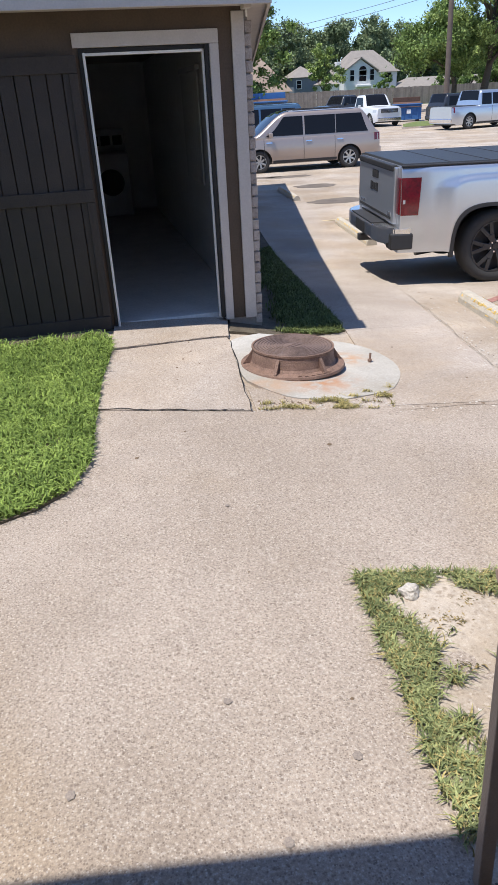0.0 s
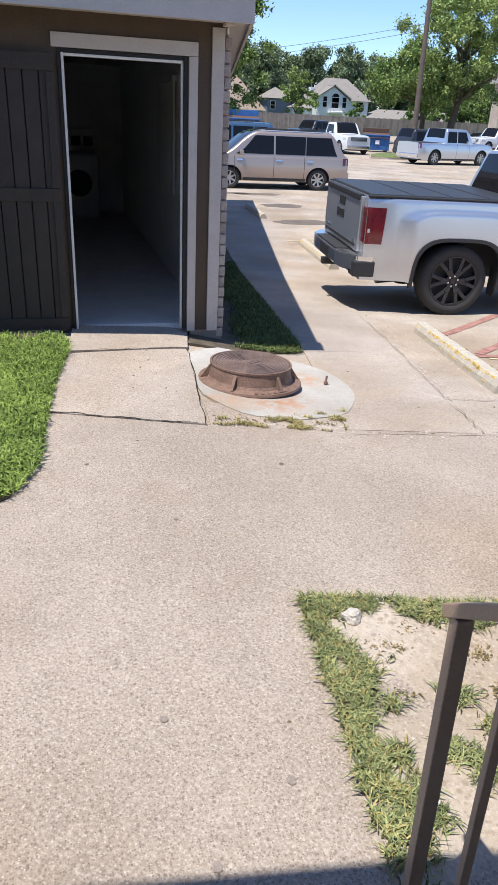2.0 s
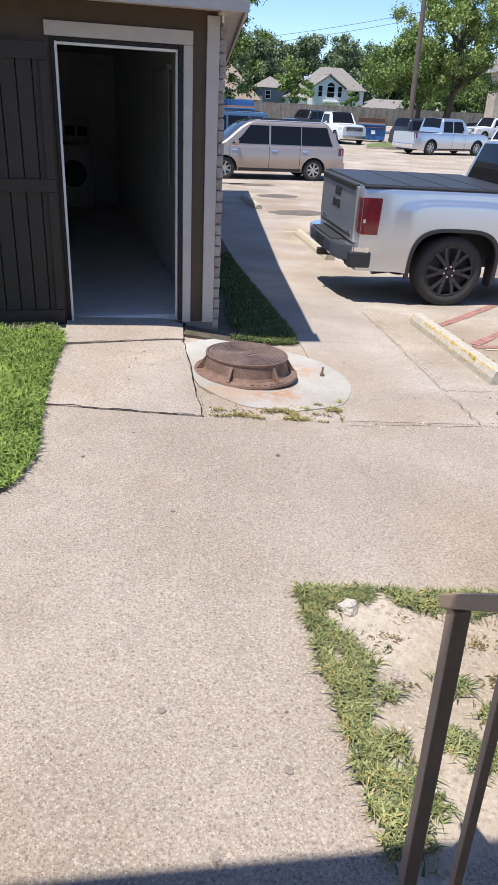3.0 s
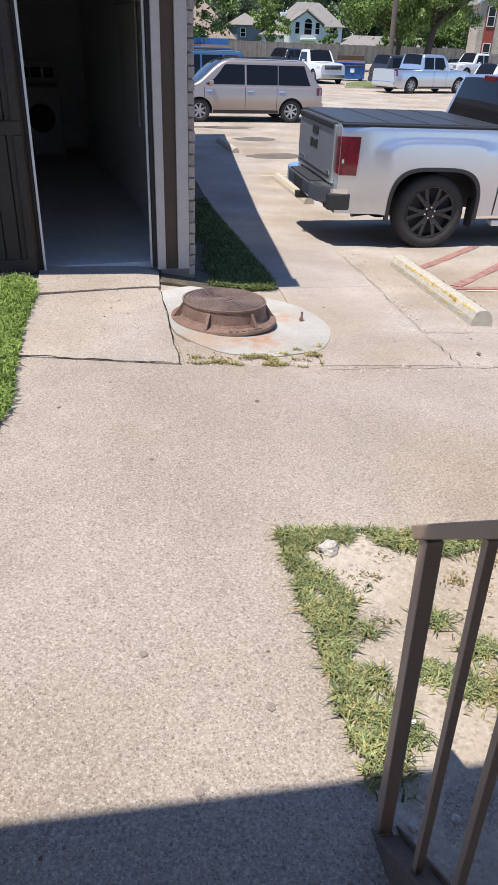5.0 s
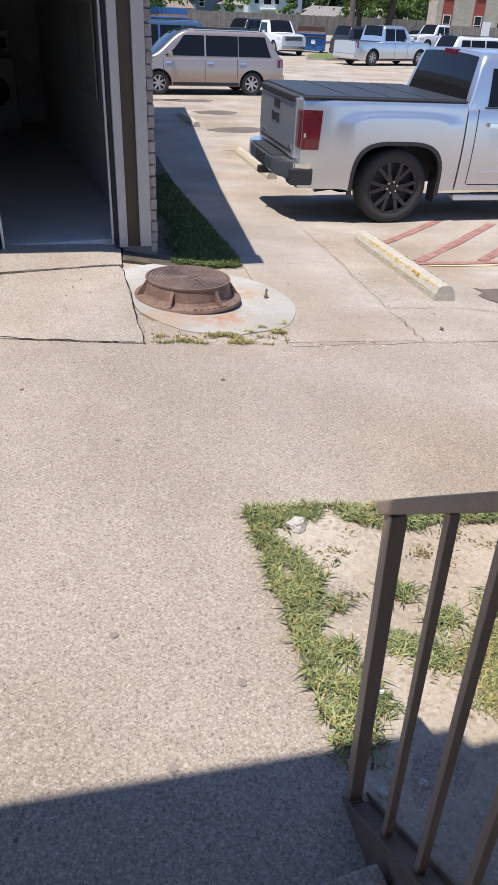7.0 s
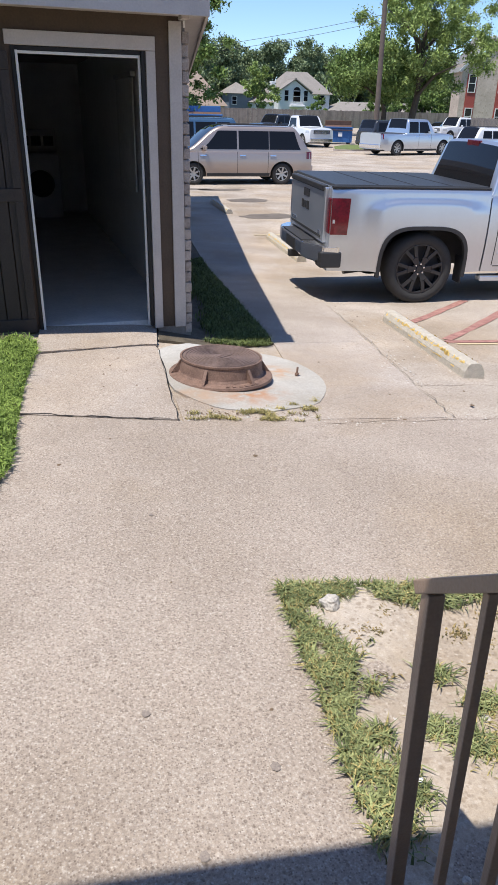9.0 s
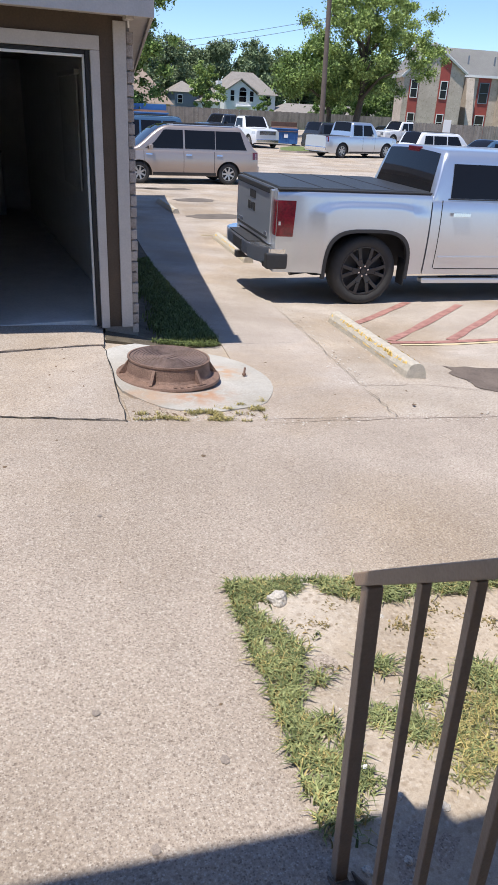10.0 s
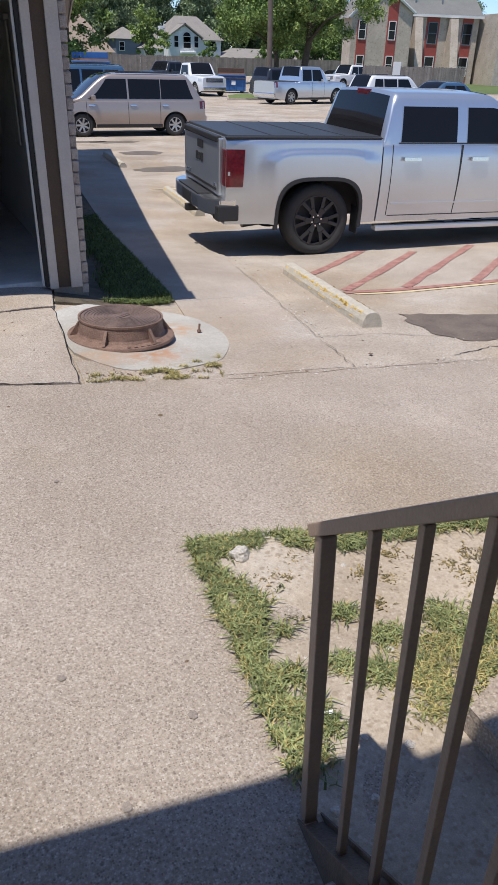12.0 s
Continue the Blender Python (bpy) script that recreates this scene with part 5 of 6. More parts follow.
vehicle("white pickup with dark wheel arches near the fence", "pickup", pose(41.9, 57.2, LOT, 0, 0, 196), M["white"], 5.9, 2.0, 1.98, (1.28, 4.9), 0.43, 1.2, (1.95, 2.1, 3.45, 4.2), 1.22, 1.17,
        doors=((2.1, 2.8, (0.05, 0)), (2.88, 3.8, (0, -0.28))), name="pickup_truck")
vehicle("dark pickup half hidden behind the work truck", "pickup", pose(24.3, 59.0, LOT, 0, 0, 205), M["dark"], 5.8, 2.0, 1.9, (1.28, 4.8), 0.40, 1.18, (1.95, 2.1, 3.4, 4.1), 1.2, 1.15,
        doors=((2.1, 2.8, (0.05, 0)), (2.88, 3.7, (0, -0.28))), name="pickup_truck")
vehicle("white car parked under the big tree", "car", pose(32.3, 55.5, LOT, 0, 0, 10), M["white"], 4.8, 1.85, 1.7, (0.95, 3.8), 0.35, 1.0, (0.1, 0.6, 2.7, 3.7), 1.0, None,
        doors=((0.6, 1.2, (0.1, 0)), (1.26, 2.1, (0, 0)), (2.18, 3.1, (0, -0.3))), name="suv")
vehicle("blue car parked under the big tree", "car", pose(36.6, 57.5, LOT, 0, 0, 8), M["blue"], 4.7, 1.8, 1.5, (0.95, 3.7), 0.33, 0.95, (0.5, 1.4, 2.4, 3.5), 0.95, None,
        doors=((1.2, 2.0, (0.15, 0)), (2.06, 2.95, (0, -0.35))), name="sedan")


# the near silver pickup, x = 0 at its rear axle
def near_truck():
    W = 1.92
    ax = Vector((3.26, 1.77))
    side = W / 2 - 0.10
    head = radians(-7.5)
    cx, cy = ax.x - math.sin(head) * side, ax.y + math.cos(head) * side
    zc = gz(ax.x, ax.y) - 0.012
    at = Matrix.LocRotScale((cx, cy, zc), Euler((radians(0.3), radians(0.5), head)), None)
    ob = holder("pickup_truck", "silver crew-cab pickup with black wheels and a covered bed", "pickup", "parked cars", at=at)
    axles = (0.0, 3.45)
    R = 0.415
    base = lambda x: 0.385 if -0.6 < x < 4.1 else 0.40
    def low(x):
        z = base(x)
        for c in axles:
            d = abs(x - c) / 0.53
            if d < 1:
                z = max(z, 0.36 + 0.525 * (1 - d ** 3.6) ** (1 / 3.6))
        return z
    plan = lambda x: W / 2 - 0.03 * smoothstep(-0.8, -1.15, x) - 0.14 * smoothstep(3.6, 4.5, x) ** 2
    # bed
    s = Shell(low, lambda x: 1.322, lambda x: plan(x) - 0.025, lambda x: plan(x) - 0.015, 0.0, 0.03, 0.035)
    s.zbase, s.nside = 0.38, 22
    s.swell = lambda x, z: 0.032 * smoothstep(0.74, 0.60, abs(x)) * smoothstep(1.215, 1.165, z + 0.10 * (abs(x) / 0.7) ** 4)
    part("bed_side", s.mesh(dense(-1.15, 0.765, 22, (0.0,), 0.53)), M["silver"], ob, "silver bed with flared arches", smooth=True)
    # cab lower and hood
    c = Shell(low, lambda x: 1.265 if x < 2.75 else 1.265 - 0.10 * smoothstep(2.75, 4.5, x), lambda x: plan(x) - 0.025, lambda x: plan(x) - 0.02, 0.03, 0.03, 0.04)
    c.zbase = 0.38
    part("body", c.mesh(dense(0.785, 4.45, 30, (3.45,), 0.53)), M["silver"], ob, smooth=True)

    def ctop(x):
        if x < 0.93:
            return 1.24 + 0.56 * clamp((x - 0.78) / 0.15, 0, 1) ** 0.9
        if x > 2.15:
            return 1.24 + 0.56 * (1 - smoothstep(0, 1, (x - 2.15) / 0.85) ** 1.3)
        return 1.80 - 0.015 * (x - 1.6) ** 2
    g = Shell(lambda x: 1.22, ctop, lambda x: plan(x) - 0.03, lambda x: plan(x) - 0.03 - 0.15 * clamp((ctop(x) - 1.24) / 0.56, 0, 1), 0.03, 0.012, 0.06)
    g.zbase = 1.22
    part("cabin", g.mesh(dense(0.78, 3.0, 50)), M["silver"], ob, smooth=True)
    for sgn in (-1, 1):
        part("window", g.pane(1.02, 1.78, 1.285, 1.665, sgn, 0.008, (0.03, 0.0), 8), M["glass"], ob, "dark tinted side glass")
        part("window", g.pane(1.93, 2.72, 1.27, lambda x: min(1.665, ctop(x) - 0.10), sgn, 0.008, (0.0, -0.22), 8), M["glass"], ob, "dark tinted side glass")
        for x, w in ((0.905, 0.010), (1.845, 0.010), (2.95, 0.010)):
            part("door_seam", c.pane(x, x + w, 0.46, 1.26, sgn, 0.003, (0.0, 0.02 if x > 1 else 0), 1, 0.008), M["plastic"], ob)
        part("door_seam", c.pane(0.93, 2.9, 0.447, 0.457, sgn, 0.003, n=6, thick=0.008), M["plastic"], ob)
        part("window_strip", g.pane(0.99, 2.85, 1.268, 1.282, sgn, 0.010, n=6, thick=0.01), M["plastic"], ob)
        part("trim_strip", c.pane(0.95, 2.9, 0.585, 0.605, sgn, 0.012, n=8, thick=0.012), M["silver"], ob)
        for x in (1.03, 1.97):
            part("door_handle", c.pane(x + 0.02, x + 0.25, 1.085, 1.125, sgn, 0.045, n=4, thick=0.03), M["chrome"], ob, "bright door handle")
        part("tail_light", s.pane(-1.148, -0.955, 0.815, 1.21, sgn, 0.010, (0.0, 0.02), 5, 0.03), M["red_lens"], ob, "dark red tail light")
        part("tail_light_rear", boxed((-1.168, sgn * 0.872 - 0.05, 0.82), (-1.14, sgn * 0.872 + 0.055, 1.207), 0.012), M["red_lens"], ob)
        part("tail_lens", s.pane(-1.13, -1.105, 0.94, 0.98, sgn, 0.014, n=2, thick=0.01), M["lamp"], ob)
        # arch lips
        bm = bmesh.new()
        ring = []
        for k in range(25):
            a = math.radians(-6 + 192 * k / 24)
            for rr in (0.52, 0.560):
                ca, sa = math.cos(a), math.sin(a)
                x = -rr * math.copysign(abs(ca) ** 0.56, ca)
                z = max(0.36 + rr * math.copysign(abs(sa) ** 0.56, sa), 0.33)
                ring.append((x, sgn * (s.side(x, max(z, 0.4), 0.012)), z))
        vs = [bm.verts.new(p) for p in ring]
        vi = [bm.verts.new((p[0], p[1] - sgn * 0.06, p[2])) for p in ring]
        for k in range(24):
            i = 2 * k
            bm.faces.new((vs[i], vs[i + 1], vs[i + 3], vs[i + 2]))
            bm.faces.new((vs[i], vs[i + 2], vi[i + 2], vi[i]))
            bm.faces.new((vs[i + 1], vi[i + 1], vi[i + 3], vs[i + 3]))
        bmesh.ops.recalc_face_normals(bm, faces=bm.faces[:])
        part("wheel_arch_lip", bm, M["plastic"], ob, "grey moulded arch lip")
        part("side_step", boxed((0.78, sgn * 0.90 - 0.06, 0.27), (3.0, sgn * 0.90 + 0.06, 0.335), 0.015), M["silver"], ob, "silver running board")
        for x0 in (1.05, 1.95):
            part("step_tread", boxed((x0, sgn * 0.90 - 0.045, 0.337), (x0 + 0.75, sgn * 0.90 + 0.045, 0.345), 0.002), M["plastic"], ob)
        part("mud_flap", boxed((0.535, sgn * 0.83 - 0.10, 0.24), (0.545, sgn * 0.83 + 0.10, 0.56), 0.002), M["plastic"], ob)
        part("side_mirror", boxed((2.5, sgn * 1.09 - 0.12, 1.22), (2.62, sgn * 1.09 + 0.12, 1.46), 0.04), M["silver"], ob)
        for x in axles:
            wheel(ob, x, sgn * (W / 2 - 0.15), R, 0.27, M["rim_black"], 6, True)
    part("rear_window", g.deck(0.795, 0.915, 0.88, 0.01, 10), M["glass"], ob, "dark rear window")
    part("brake_lamp", boxed((0.905, -0.16, 1.745), (0.95, 0.16, 1.815), 0.008), M["red_lens"], ob)
    part("windscreen", g.deck(2.22, 2.92, 0.86), M["glass"], ob)
    # tonneau cover with folds
    cov = part("bed_cover", boxed((-1.12, -W / 2 + 0.06, 1.319), (0.74, W / 2 - 0.06, 1.352), 0.012), M["vinyl"], ob, "black folding bed cover")
    for k in range(3):
        part("fold", boxed((-0.62 + 0.45 * k, -W / 2 + 0.08, 1.3525), (-0.605 + 0.45 * k, W / 2 - 0.08, 1.356)), M["plastic"], cov)
    for sgn in (-1, 1):
        part("bed_cap", boxed((-1.15, sgn * (W / 2 - 0.05) - 0.03, 1.319), (0.76, sgn * (W / 2 - 0.05) + 0.03, 1.340), 0.008), M["plastic"], ob)
    # tail
    tg = part("tailgate", boxed((-1.195, -0.80, 0.70), (-1.145, 0.80, 1.31), 0.014), M["silver"], ob, "silver tailgate with dark emblem")
    part("spoiler_lip", boxed((-1.22, -0.75, 1.262), (-1.15, 0.75, 1.33), 0.014), M["plastic"], tg)
    for y, h in ((0.16, 0.1), (0.04, 0.085), (-0.08, 0.1)):
        part("emblem_bar", boxed((-1.203, y - 0.045, 1.03 - h / 2), (-1.194, y + 0.045, 1.03 + h / 2), 0.004), M["plastic"], tg)
    part("handle_panel", boxed((-1.204, -0.13, 1.13), (-1.194, 0.13, 1.22), 0.006), M["plastic"], tg)
    part("gate_trim", boxed((-1.202, -0.72, 0.745), (-1.194, 0.72, 0.775), 0.003), M["plastic"], tg)
    part("badge", boxed((-1.201, 0.45, 0.80), (-1.194, 0.68, 0.83), 0.002), M["chrome"], tg)
    part("badge", boxed((-1.201, -0.70, 0.78), (-1.194, -0.60, 0.82), 0.002), M["chrome"], tg)
    bp = part("rear_bumper", boxed((-1.37, -0.55, 0.50), (-1.19, 0.55, 0.68), 0.025), M["chrome"], ob, "chrome rear bumper")
    for sgn in (-1, 1):
        bm = poly_prism([(-1.37, 0.50 * sgn), (-1.34, 0.74 * sgn), (-1.21, 0.93 * sgn), (-1.02, 0.955 * sgn), (-1.02, 0.86 * sgn), (-1.17, 0.70 * sgn), (-1.19, 0.5 * sgn)], 0.50, 0.68)
        bmesh.ops.recalc_face_normals(bm, faces=bm.faces[:])
        bmesh.ops.bevel(bm, geom=bm.edges[:], offset=0.012, segments=2, affect="EDGES")
        part("bumper_end", bm, M["chrome"], bp)
        part("bumper_step", boxed((-1.25, sgn * 0.86 - 0.10, 0.44), (-0.99, sgn * 0.86 + 0.105, 0.62), 0.02), M["plastic"], bp, "black corner step")
    part("step_pad", boxed((-1.36, -0.5, 0.681), (-1.2, 0.5, 0.69), 0.003), M["plastic"], bp)
    part("plate_recess", boxed((-1.38, -0.2, 0.52), (-1.36, 0.2, 0.655), 0.006), M["plastic"], bp)
    part("hitch", boxed((-1.39, -0.05, 0.40), (-0.9, 0.05, 0.48), 0.008), M["plastic"], ob)
    part("underbody", boxed((-0.9, -0.62, 0.42), (4.2, 0.62, 1.2)), M["plastic"], ob)
    part("exhaust", tube((-0.85, -0.62, 0.34), (-0.2, -0.55, 0.40), 0.042, n=18), M["rim_black"], ob, "dark exhaust tip")
    part("grille", boxed((4.43, -0.7, 0.7), (4.5, 0.7, 1.1), 0.03), M["chrome"], ob)
    part("front_bumper", boxed((4.35, -0.88, 0.42), (4.58, 0.88, 0.68), 0.05), M["chrome"], ob)
    return ob


near_truck()


# ---- dumpsters ----
def dumpster(at, label, lid=None):
    ob = holder("dumpster", label, "dumpster", "dumpsters", at=at)
    bm = boxed((-1.0, -0.8, 0.12), (1.0, 0.8, 1.12), 0.03)
    part("bin", bm, M["dump_blue"], ob)
    for x in (-0.75, -0.25, 0.25, 0.75):
        part("rib", boxed((x - 0.03, -0.86, 0.15), (x + 0.03, -0.805, 1.05), 0.006), M["dump_blue"], ob)
    part("rim", boxed((-1.05, -0.87, 1.125), (1.05, 0.85, 1.19), 0.01), M["dump_blue"], ob)
    part("back_board", boxed((-1.0, 0.5, 1.19), (1.0, 0.8, 1.62), 0.02), lid or M["rust"], ob, "raised back")
    part("lid", boxed((-1.0, -0.8, 1.0), (1.0, 0.52, 1.03), 0.008, pose(0, 0.1, 0.18, 14)), M["rust"], ob, "rusty brown lid")
    for x, z, w in ((-0.62, 0.75, 0.16), (0.08, 0.68, 0.3)):
        part("notice", boxed((x - w / 2, -0.868, z - 0.14), (x + w / 2, -0.864, z + 0.14), 0.0), M["paper"], ob, "white notice")
    for x in (-0.8, 0.8):
        part("skid", boxed((x - 0.08, -0.7, 0), (x + 0.08, 0.7, 0.115), 0.01), M["rust"], ob)
    return ob


dumpster(pose(23.2, 48.0, LOT, 0, 0, -20), "blue steel dumpster with rusty lid and white notices")
dumpster(pose(15.7, 60.0, LOT, 0, 0, -12) @ Matrix.Scale(1.5, 4), "tall blue steel dumpster against the far fence", M["dump_blue"])


# ---- fences ----
def fence(name, a, b, z0, h, pitch, label):
    a, b = Vector(a), Vector(b)
    L = (b - a).length
    ang = math.degrees(math.atan2(b.y - a.y, b.x - a.x))
    ob = holder(name, label, "fence", at=pose(a.x, a.y, z0, 0, 0, ang))
    n = int(L / pitch)
    rnd = random.Random(7)
    meshes = []
    for v in range(4):
        me = bpy.data.meshes.new("picket")
        bm = boxed((0, -0.012, 0), (pitch - 0.012, 0.012, h - 0.04 * v * 0.5))
        bm.to_mesh(me), bm.free()
        me.materials.append(M["fence"])
        meshes.append(me)
    for k in range(n):
        p = new("picket", rnd.choice(meshes))
        p.parent = ob
        p.matrix_local = pose(k * pitch, rnd.uniform(-0.01, 0.01), 0, 0, rnd.uniform(-0.6, 0.6), 0)
    for z in (0.3, h * 0.55, h - 0.3):
        part("rail", boxed((0, 0.03, z), (L, 0.07, z + 0.09)), M["fence"], ob)
    return ob


fence("far_fence", (8, 97), (72, 103), -0.62, 2.42, 0.28, "tall weathered grey wooden fence behind the lot")
fence("side_fence", (36.2, 50), (47.3, 50), -0.62, 2.06, 0.15, "weathered grey wooden privacy fence beside flats")
thing("fence_sign", boxed((39.2, 49.93, 0.75), (40.0, 49.95, 1.75), 0.01), M["paper"], "white notice board on the wooden fence", "sign")


# ---- houses ----
def gable_house(name, label, at, w, d, eave, ridge, wall, roof_m, along_x=True):
    ob = holder(name, label, "house", "houses", at=at)
    part("wall", boxed((-w / 2, 0, -1), (w / 2, d, eave)), wall, ob)
    o = 0.45
    bm = bmesh.new()
    if along_x:
        p = [(-w / 2 - o, -o, eave - 0.1), (w / 2 + o, -o, eave - 0.1), (w / 2 + o, d + o, eave - 0.1), (-w / 2 - o, d + o, eave - 0.1), (-w / 2 + d * 0.35, d / 2, ridge), (w / 2 - d * 0.35, d / 2, ridge)]
        f = [(0, 1, 5, 4), (1, 2, 5), (2, 3, 4, 5), (3, 0, 4), (3, 2, 1, 0)]
    else:
        p = [(-w / 2 - o, -o, eave - 0.1), (w / 2 + o, -o, eave - 0.1), (w / 2 + o, d + o, eave - 0.1), (-w / 2 - o, d + o, eave - 0.1), (0, -o, ridge), (0, d + o, ridge)]
        f = [(0, 4, 5, 3), (1, 2, 5, 4), (0, 1, 4), (3, 5, 2), (3, 2, 1, 0)]
    vs = [bm.verts.new(q) for q in p]
    for q in f:
        bm.faces.new([vs[i] for i in q])
    bmesh.ops.recalc_face_normals(bm, faces=bm.faces[:])
    part("roof", bm, roof_m, ob)
    return ob


def sash(parent, x, y, z0, z1, w, arched=False, frame_m=None):
    win = part("window", boxed((x - w / 2, y - 0.03, z0), (x + w / 2, y + 0.05, z1)), M["glass"], parent)
    t = 0.09
    for lo, hi in (((x - w / 2 - t, y - 0.07, z0 - t), (x - w / 2, y - 0.005, z1 + t)), ((x + w / 2, y - 0.07, z0 - t), (x + w / 2 + t, y - 0.005, z1 + t)), ((x - w / 2, y - 0.07, z0 - t), (x + w / 2, y - 0.005, z0)), ((x - w / 2, y - 0.07, z1), (x + w / 2, y - 0.005, z1 + t)), ((x - w / 2, y - 0.06, (z0 + z1) / 2 - 0.03), (x + w / 2, y - 0.035, (z0 + z1) / 2 + 0.03))):
        part("frame", boxed(lo, hi), frame_m or M["white_wall"], win)
    if arched:
        part("arch_pane", lathe([(0, 0), (w / 2, 0), (w / 2, 0.06), (0, 0.06)], 24, None, pose(x, y + 0.03, z1, 90)), M["glass"], win)
    return win


wh = gable_house("house", "white two-storey house with grey shingled roof beyond the fence", pose(49.1, 120, 0), 9.6, 8, 4.35, 7.75, M["white_wall"], M["grey_roof"])
bm = bmesh.new()
pr = [(-4.9, -0.6, 1.0), (0.9, -0.6, 1.0), (0.9, -0.6, 4.4), (-2.0, -0.6, 6.25), (-4.9, -0.6, 4.4)]
fr = [bm.verts.new(p) for p in pr]
bk = [bm.verts.new((p[0], 3.5, p[2])) for p in pr]
bm.faces.new(fr[::-1]), bm.faces.new(bk)
for i in range(5):
    bm.faces.new((fr[i], fr[(i + 1) % 5], bk[(i + 1) % 5], bk[i]))
bmesh.ops.recalc_face_normals(bm, faces=bm.faces[:])
part("front_gable", bm, M["white_wall"], wh)
for sg in (-1, 1):
    part("gable_roof", beam((-2.0 + sg * 1.55, -1.0, 5.50), (-2.0 + sg * 1.55, 3.8, 5.50), 3.95, 0.14, up=Vector((sg * 0.62, 0, 1)).normalized()), M["grey_roof"], wh)
sash(wh, -1.6, -0.62, 3.0, 4.6, 1.3, True)
sash(wh, -3.5, -0.62, 3.1, 4.7, 0.7)
sash(wh, 0.05, -0.62, 3.1, 4.7, 0.7)
sash(wh, 3.2, -0.02, 2.6, 4.1, 1.2)
part("chimney", boxed((-5.3, 2.0, 3.0), (-4.5, 3.2, 6.1), 0.05), M["white_wall"], wh)
part("bay_roof", boxed((-2.9, -1.3, 2.1), (-0.2, -0.6, 2.5), 0.1), M["white_wall"], wh)
gable_house("house", "brown-roofed single-storey house beyond the fence", pose(22.5, 112, 0), 20, 12, 2.1, 8.2, M["stone"], M["tan_roof"])
bh = gable_house("house", "blue-grey house half hidden by a tree", pose(39.2, 125, 0), 4.4, 6, 4.2, 5.9, M["grey_wall"], M["grey_roof"])
sash(bh, -1.2, -0.02, 2.4, 3.6, 0.8)
gable_house("house", "white low house wing beside a tree", pose(42.6, 122, 0), 3.4, 6, 2.9, 3.9, M["white_wall"], M["grey_roof"])
gable_house("house", "low house with pale roof behind the big tree", pose(66, 116, 0), 26, 9, 1.4, 3.2, M["stone"], M["grey_roof"])


# ---- flats with stone fins and red panels ----
def flats():
    ob = holder("apartment_building", "two-storey stone-clad flats with red siding strips and grey roof", "apartment building", at=pose(50.9, 75, 0, 0, 0, -14) @ pose(-50.9, -75, 0))
    Y = 75.0
    part("wall", boxed((50.9, Y, -0.7), (58.4, Y + 3, 7.0)), M["stone"], ob)
    bm = bmesh.new()
    pts = [(50.9, 7.0), (58.4, 7.0), (55.7, 8.85), (54.8, 8.85)]
    f0 = [bm.verts.new((x, Y + 0.002, z)) for x, z in pts]
    f1 = [bm.verts.new((x, Y + 0.4, z)) for x, z in pts]
    bm.faces.new(f0[::-1]), bm.faces.new(f1)
    for i in range(4):
        bm.faces.new((f0[i], f0[(i + 1) % 4], f1[(i + 1) % 4], f1[i]))
    bmesh.ops.recalc_face_normals(bm, faces=bm.faces[:])
    part("gable", bm, M["stone"], ob)
    for x0, x1, zt in ((51.6, 52.8, 6.0), (55.3, 56.55, 8.4)):
        part("red_strip", boxed((x0, Y - 0.05, -0.6), (x1, Y - 0.003, zt)), M["red_panel"], ob, "red siding strip")
        xm = (x0 + x1) / 2
        sash(ob, xm, Y - 0.06, 4.1, 5.9, 0.75)
        sash(ob, xm, Y - 0.06, 0.6, 2.3, 0.75)
    part("rake_board", beam((58.6, Y - 0.3, 6.85), (54.0, Y - 0.3, 9.9), 0.08, 0.3), M["white_wall"], ob)
    part("rake_board", beam((50.5, Y - 0.3, 6.2), (54.0, Y - 0.3, 9.9), 0.08, 0.3), M["white_wall"], ob)
    part("wall", boxed((58.4, Y + 3.0, -0.7), (68.6, Y + 12, 6.9)), M["stone"], ob)
    for x0, x1 in ((61.6, 63.3), (66.4, 67.8)):
        part("red_strip", boxed((x0, Y + 2.95, -0.6), (x1, Y + 2.997, 6.9)), M["red_panel"], ob, "red siding strip")
        sash(ob, (x0 + x1) / 2, Y + 2.94, 3.9, 6.1, 1.1, frame_m=M["grey_wall"])
        sash(ob, (x0 + x1) / 2, Y + 2.94, 0.4, 2.4, 1.1)
    for x in (60.2, 64.9):
        bm = bmesh.new()
        v = [bm.verts.new(p) for p in ((x - 0.5, Y + 0.4, -0.7), (x + 0.5, Y + 0.4, -0.7), (x + 0.5, Y + 3, -0.7), (x - 0.5, Y + 3, -0.7), (x - 0.5, Y + 2.2, 6.6), (x + 0.5, Y + 2.2, 6.6), (x + 0.5, Y + 3, 6.6), (x - 0.5, Y + 3, 6.6))]
        for q in ((0, 1, 5, 4), (1, 2, 6, 5), (2, 3, 7, 6), (3, 0, 4, 7), (4, 5, 6, 7), (3, 2, 1, 0)):
            bm.faces.new([v[i] for i in q])
        part("stone_fin", bm, M["stone"], ob, "sloping stone buttress")
    bm = bmesh.new()
    v = [bm.verts.new(p) for p in ((54.0, Y - 0.4, 9.9), (58.7, Y - 0.4, 6.75), (58.7, Y + 2.6, 6.9), (69.0, Y + 2.6, 6.9), (69.0, Y + 7, 10.0), (54.0, Y + 7, 10.2), (50.3, Y - 0.4, 6.1), (50.3, Y + 3.5, 6.1))]
    for q in ((0, 1, 2, 5), (2, 3, 4, 5), (0, 5, 7, 6)):
        bm.faces.new([v[i] for i in q])
    r = bmesh.ops.solidify(bm, geom=bm.faces[:], thickness=0.15)
    part("roof", bm, M["pale_roof"], ob, "pale grey shingled roof")
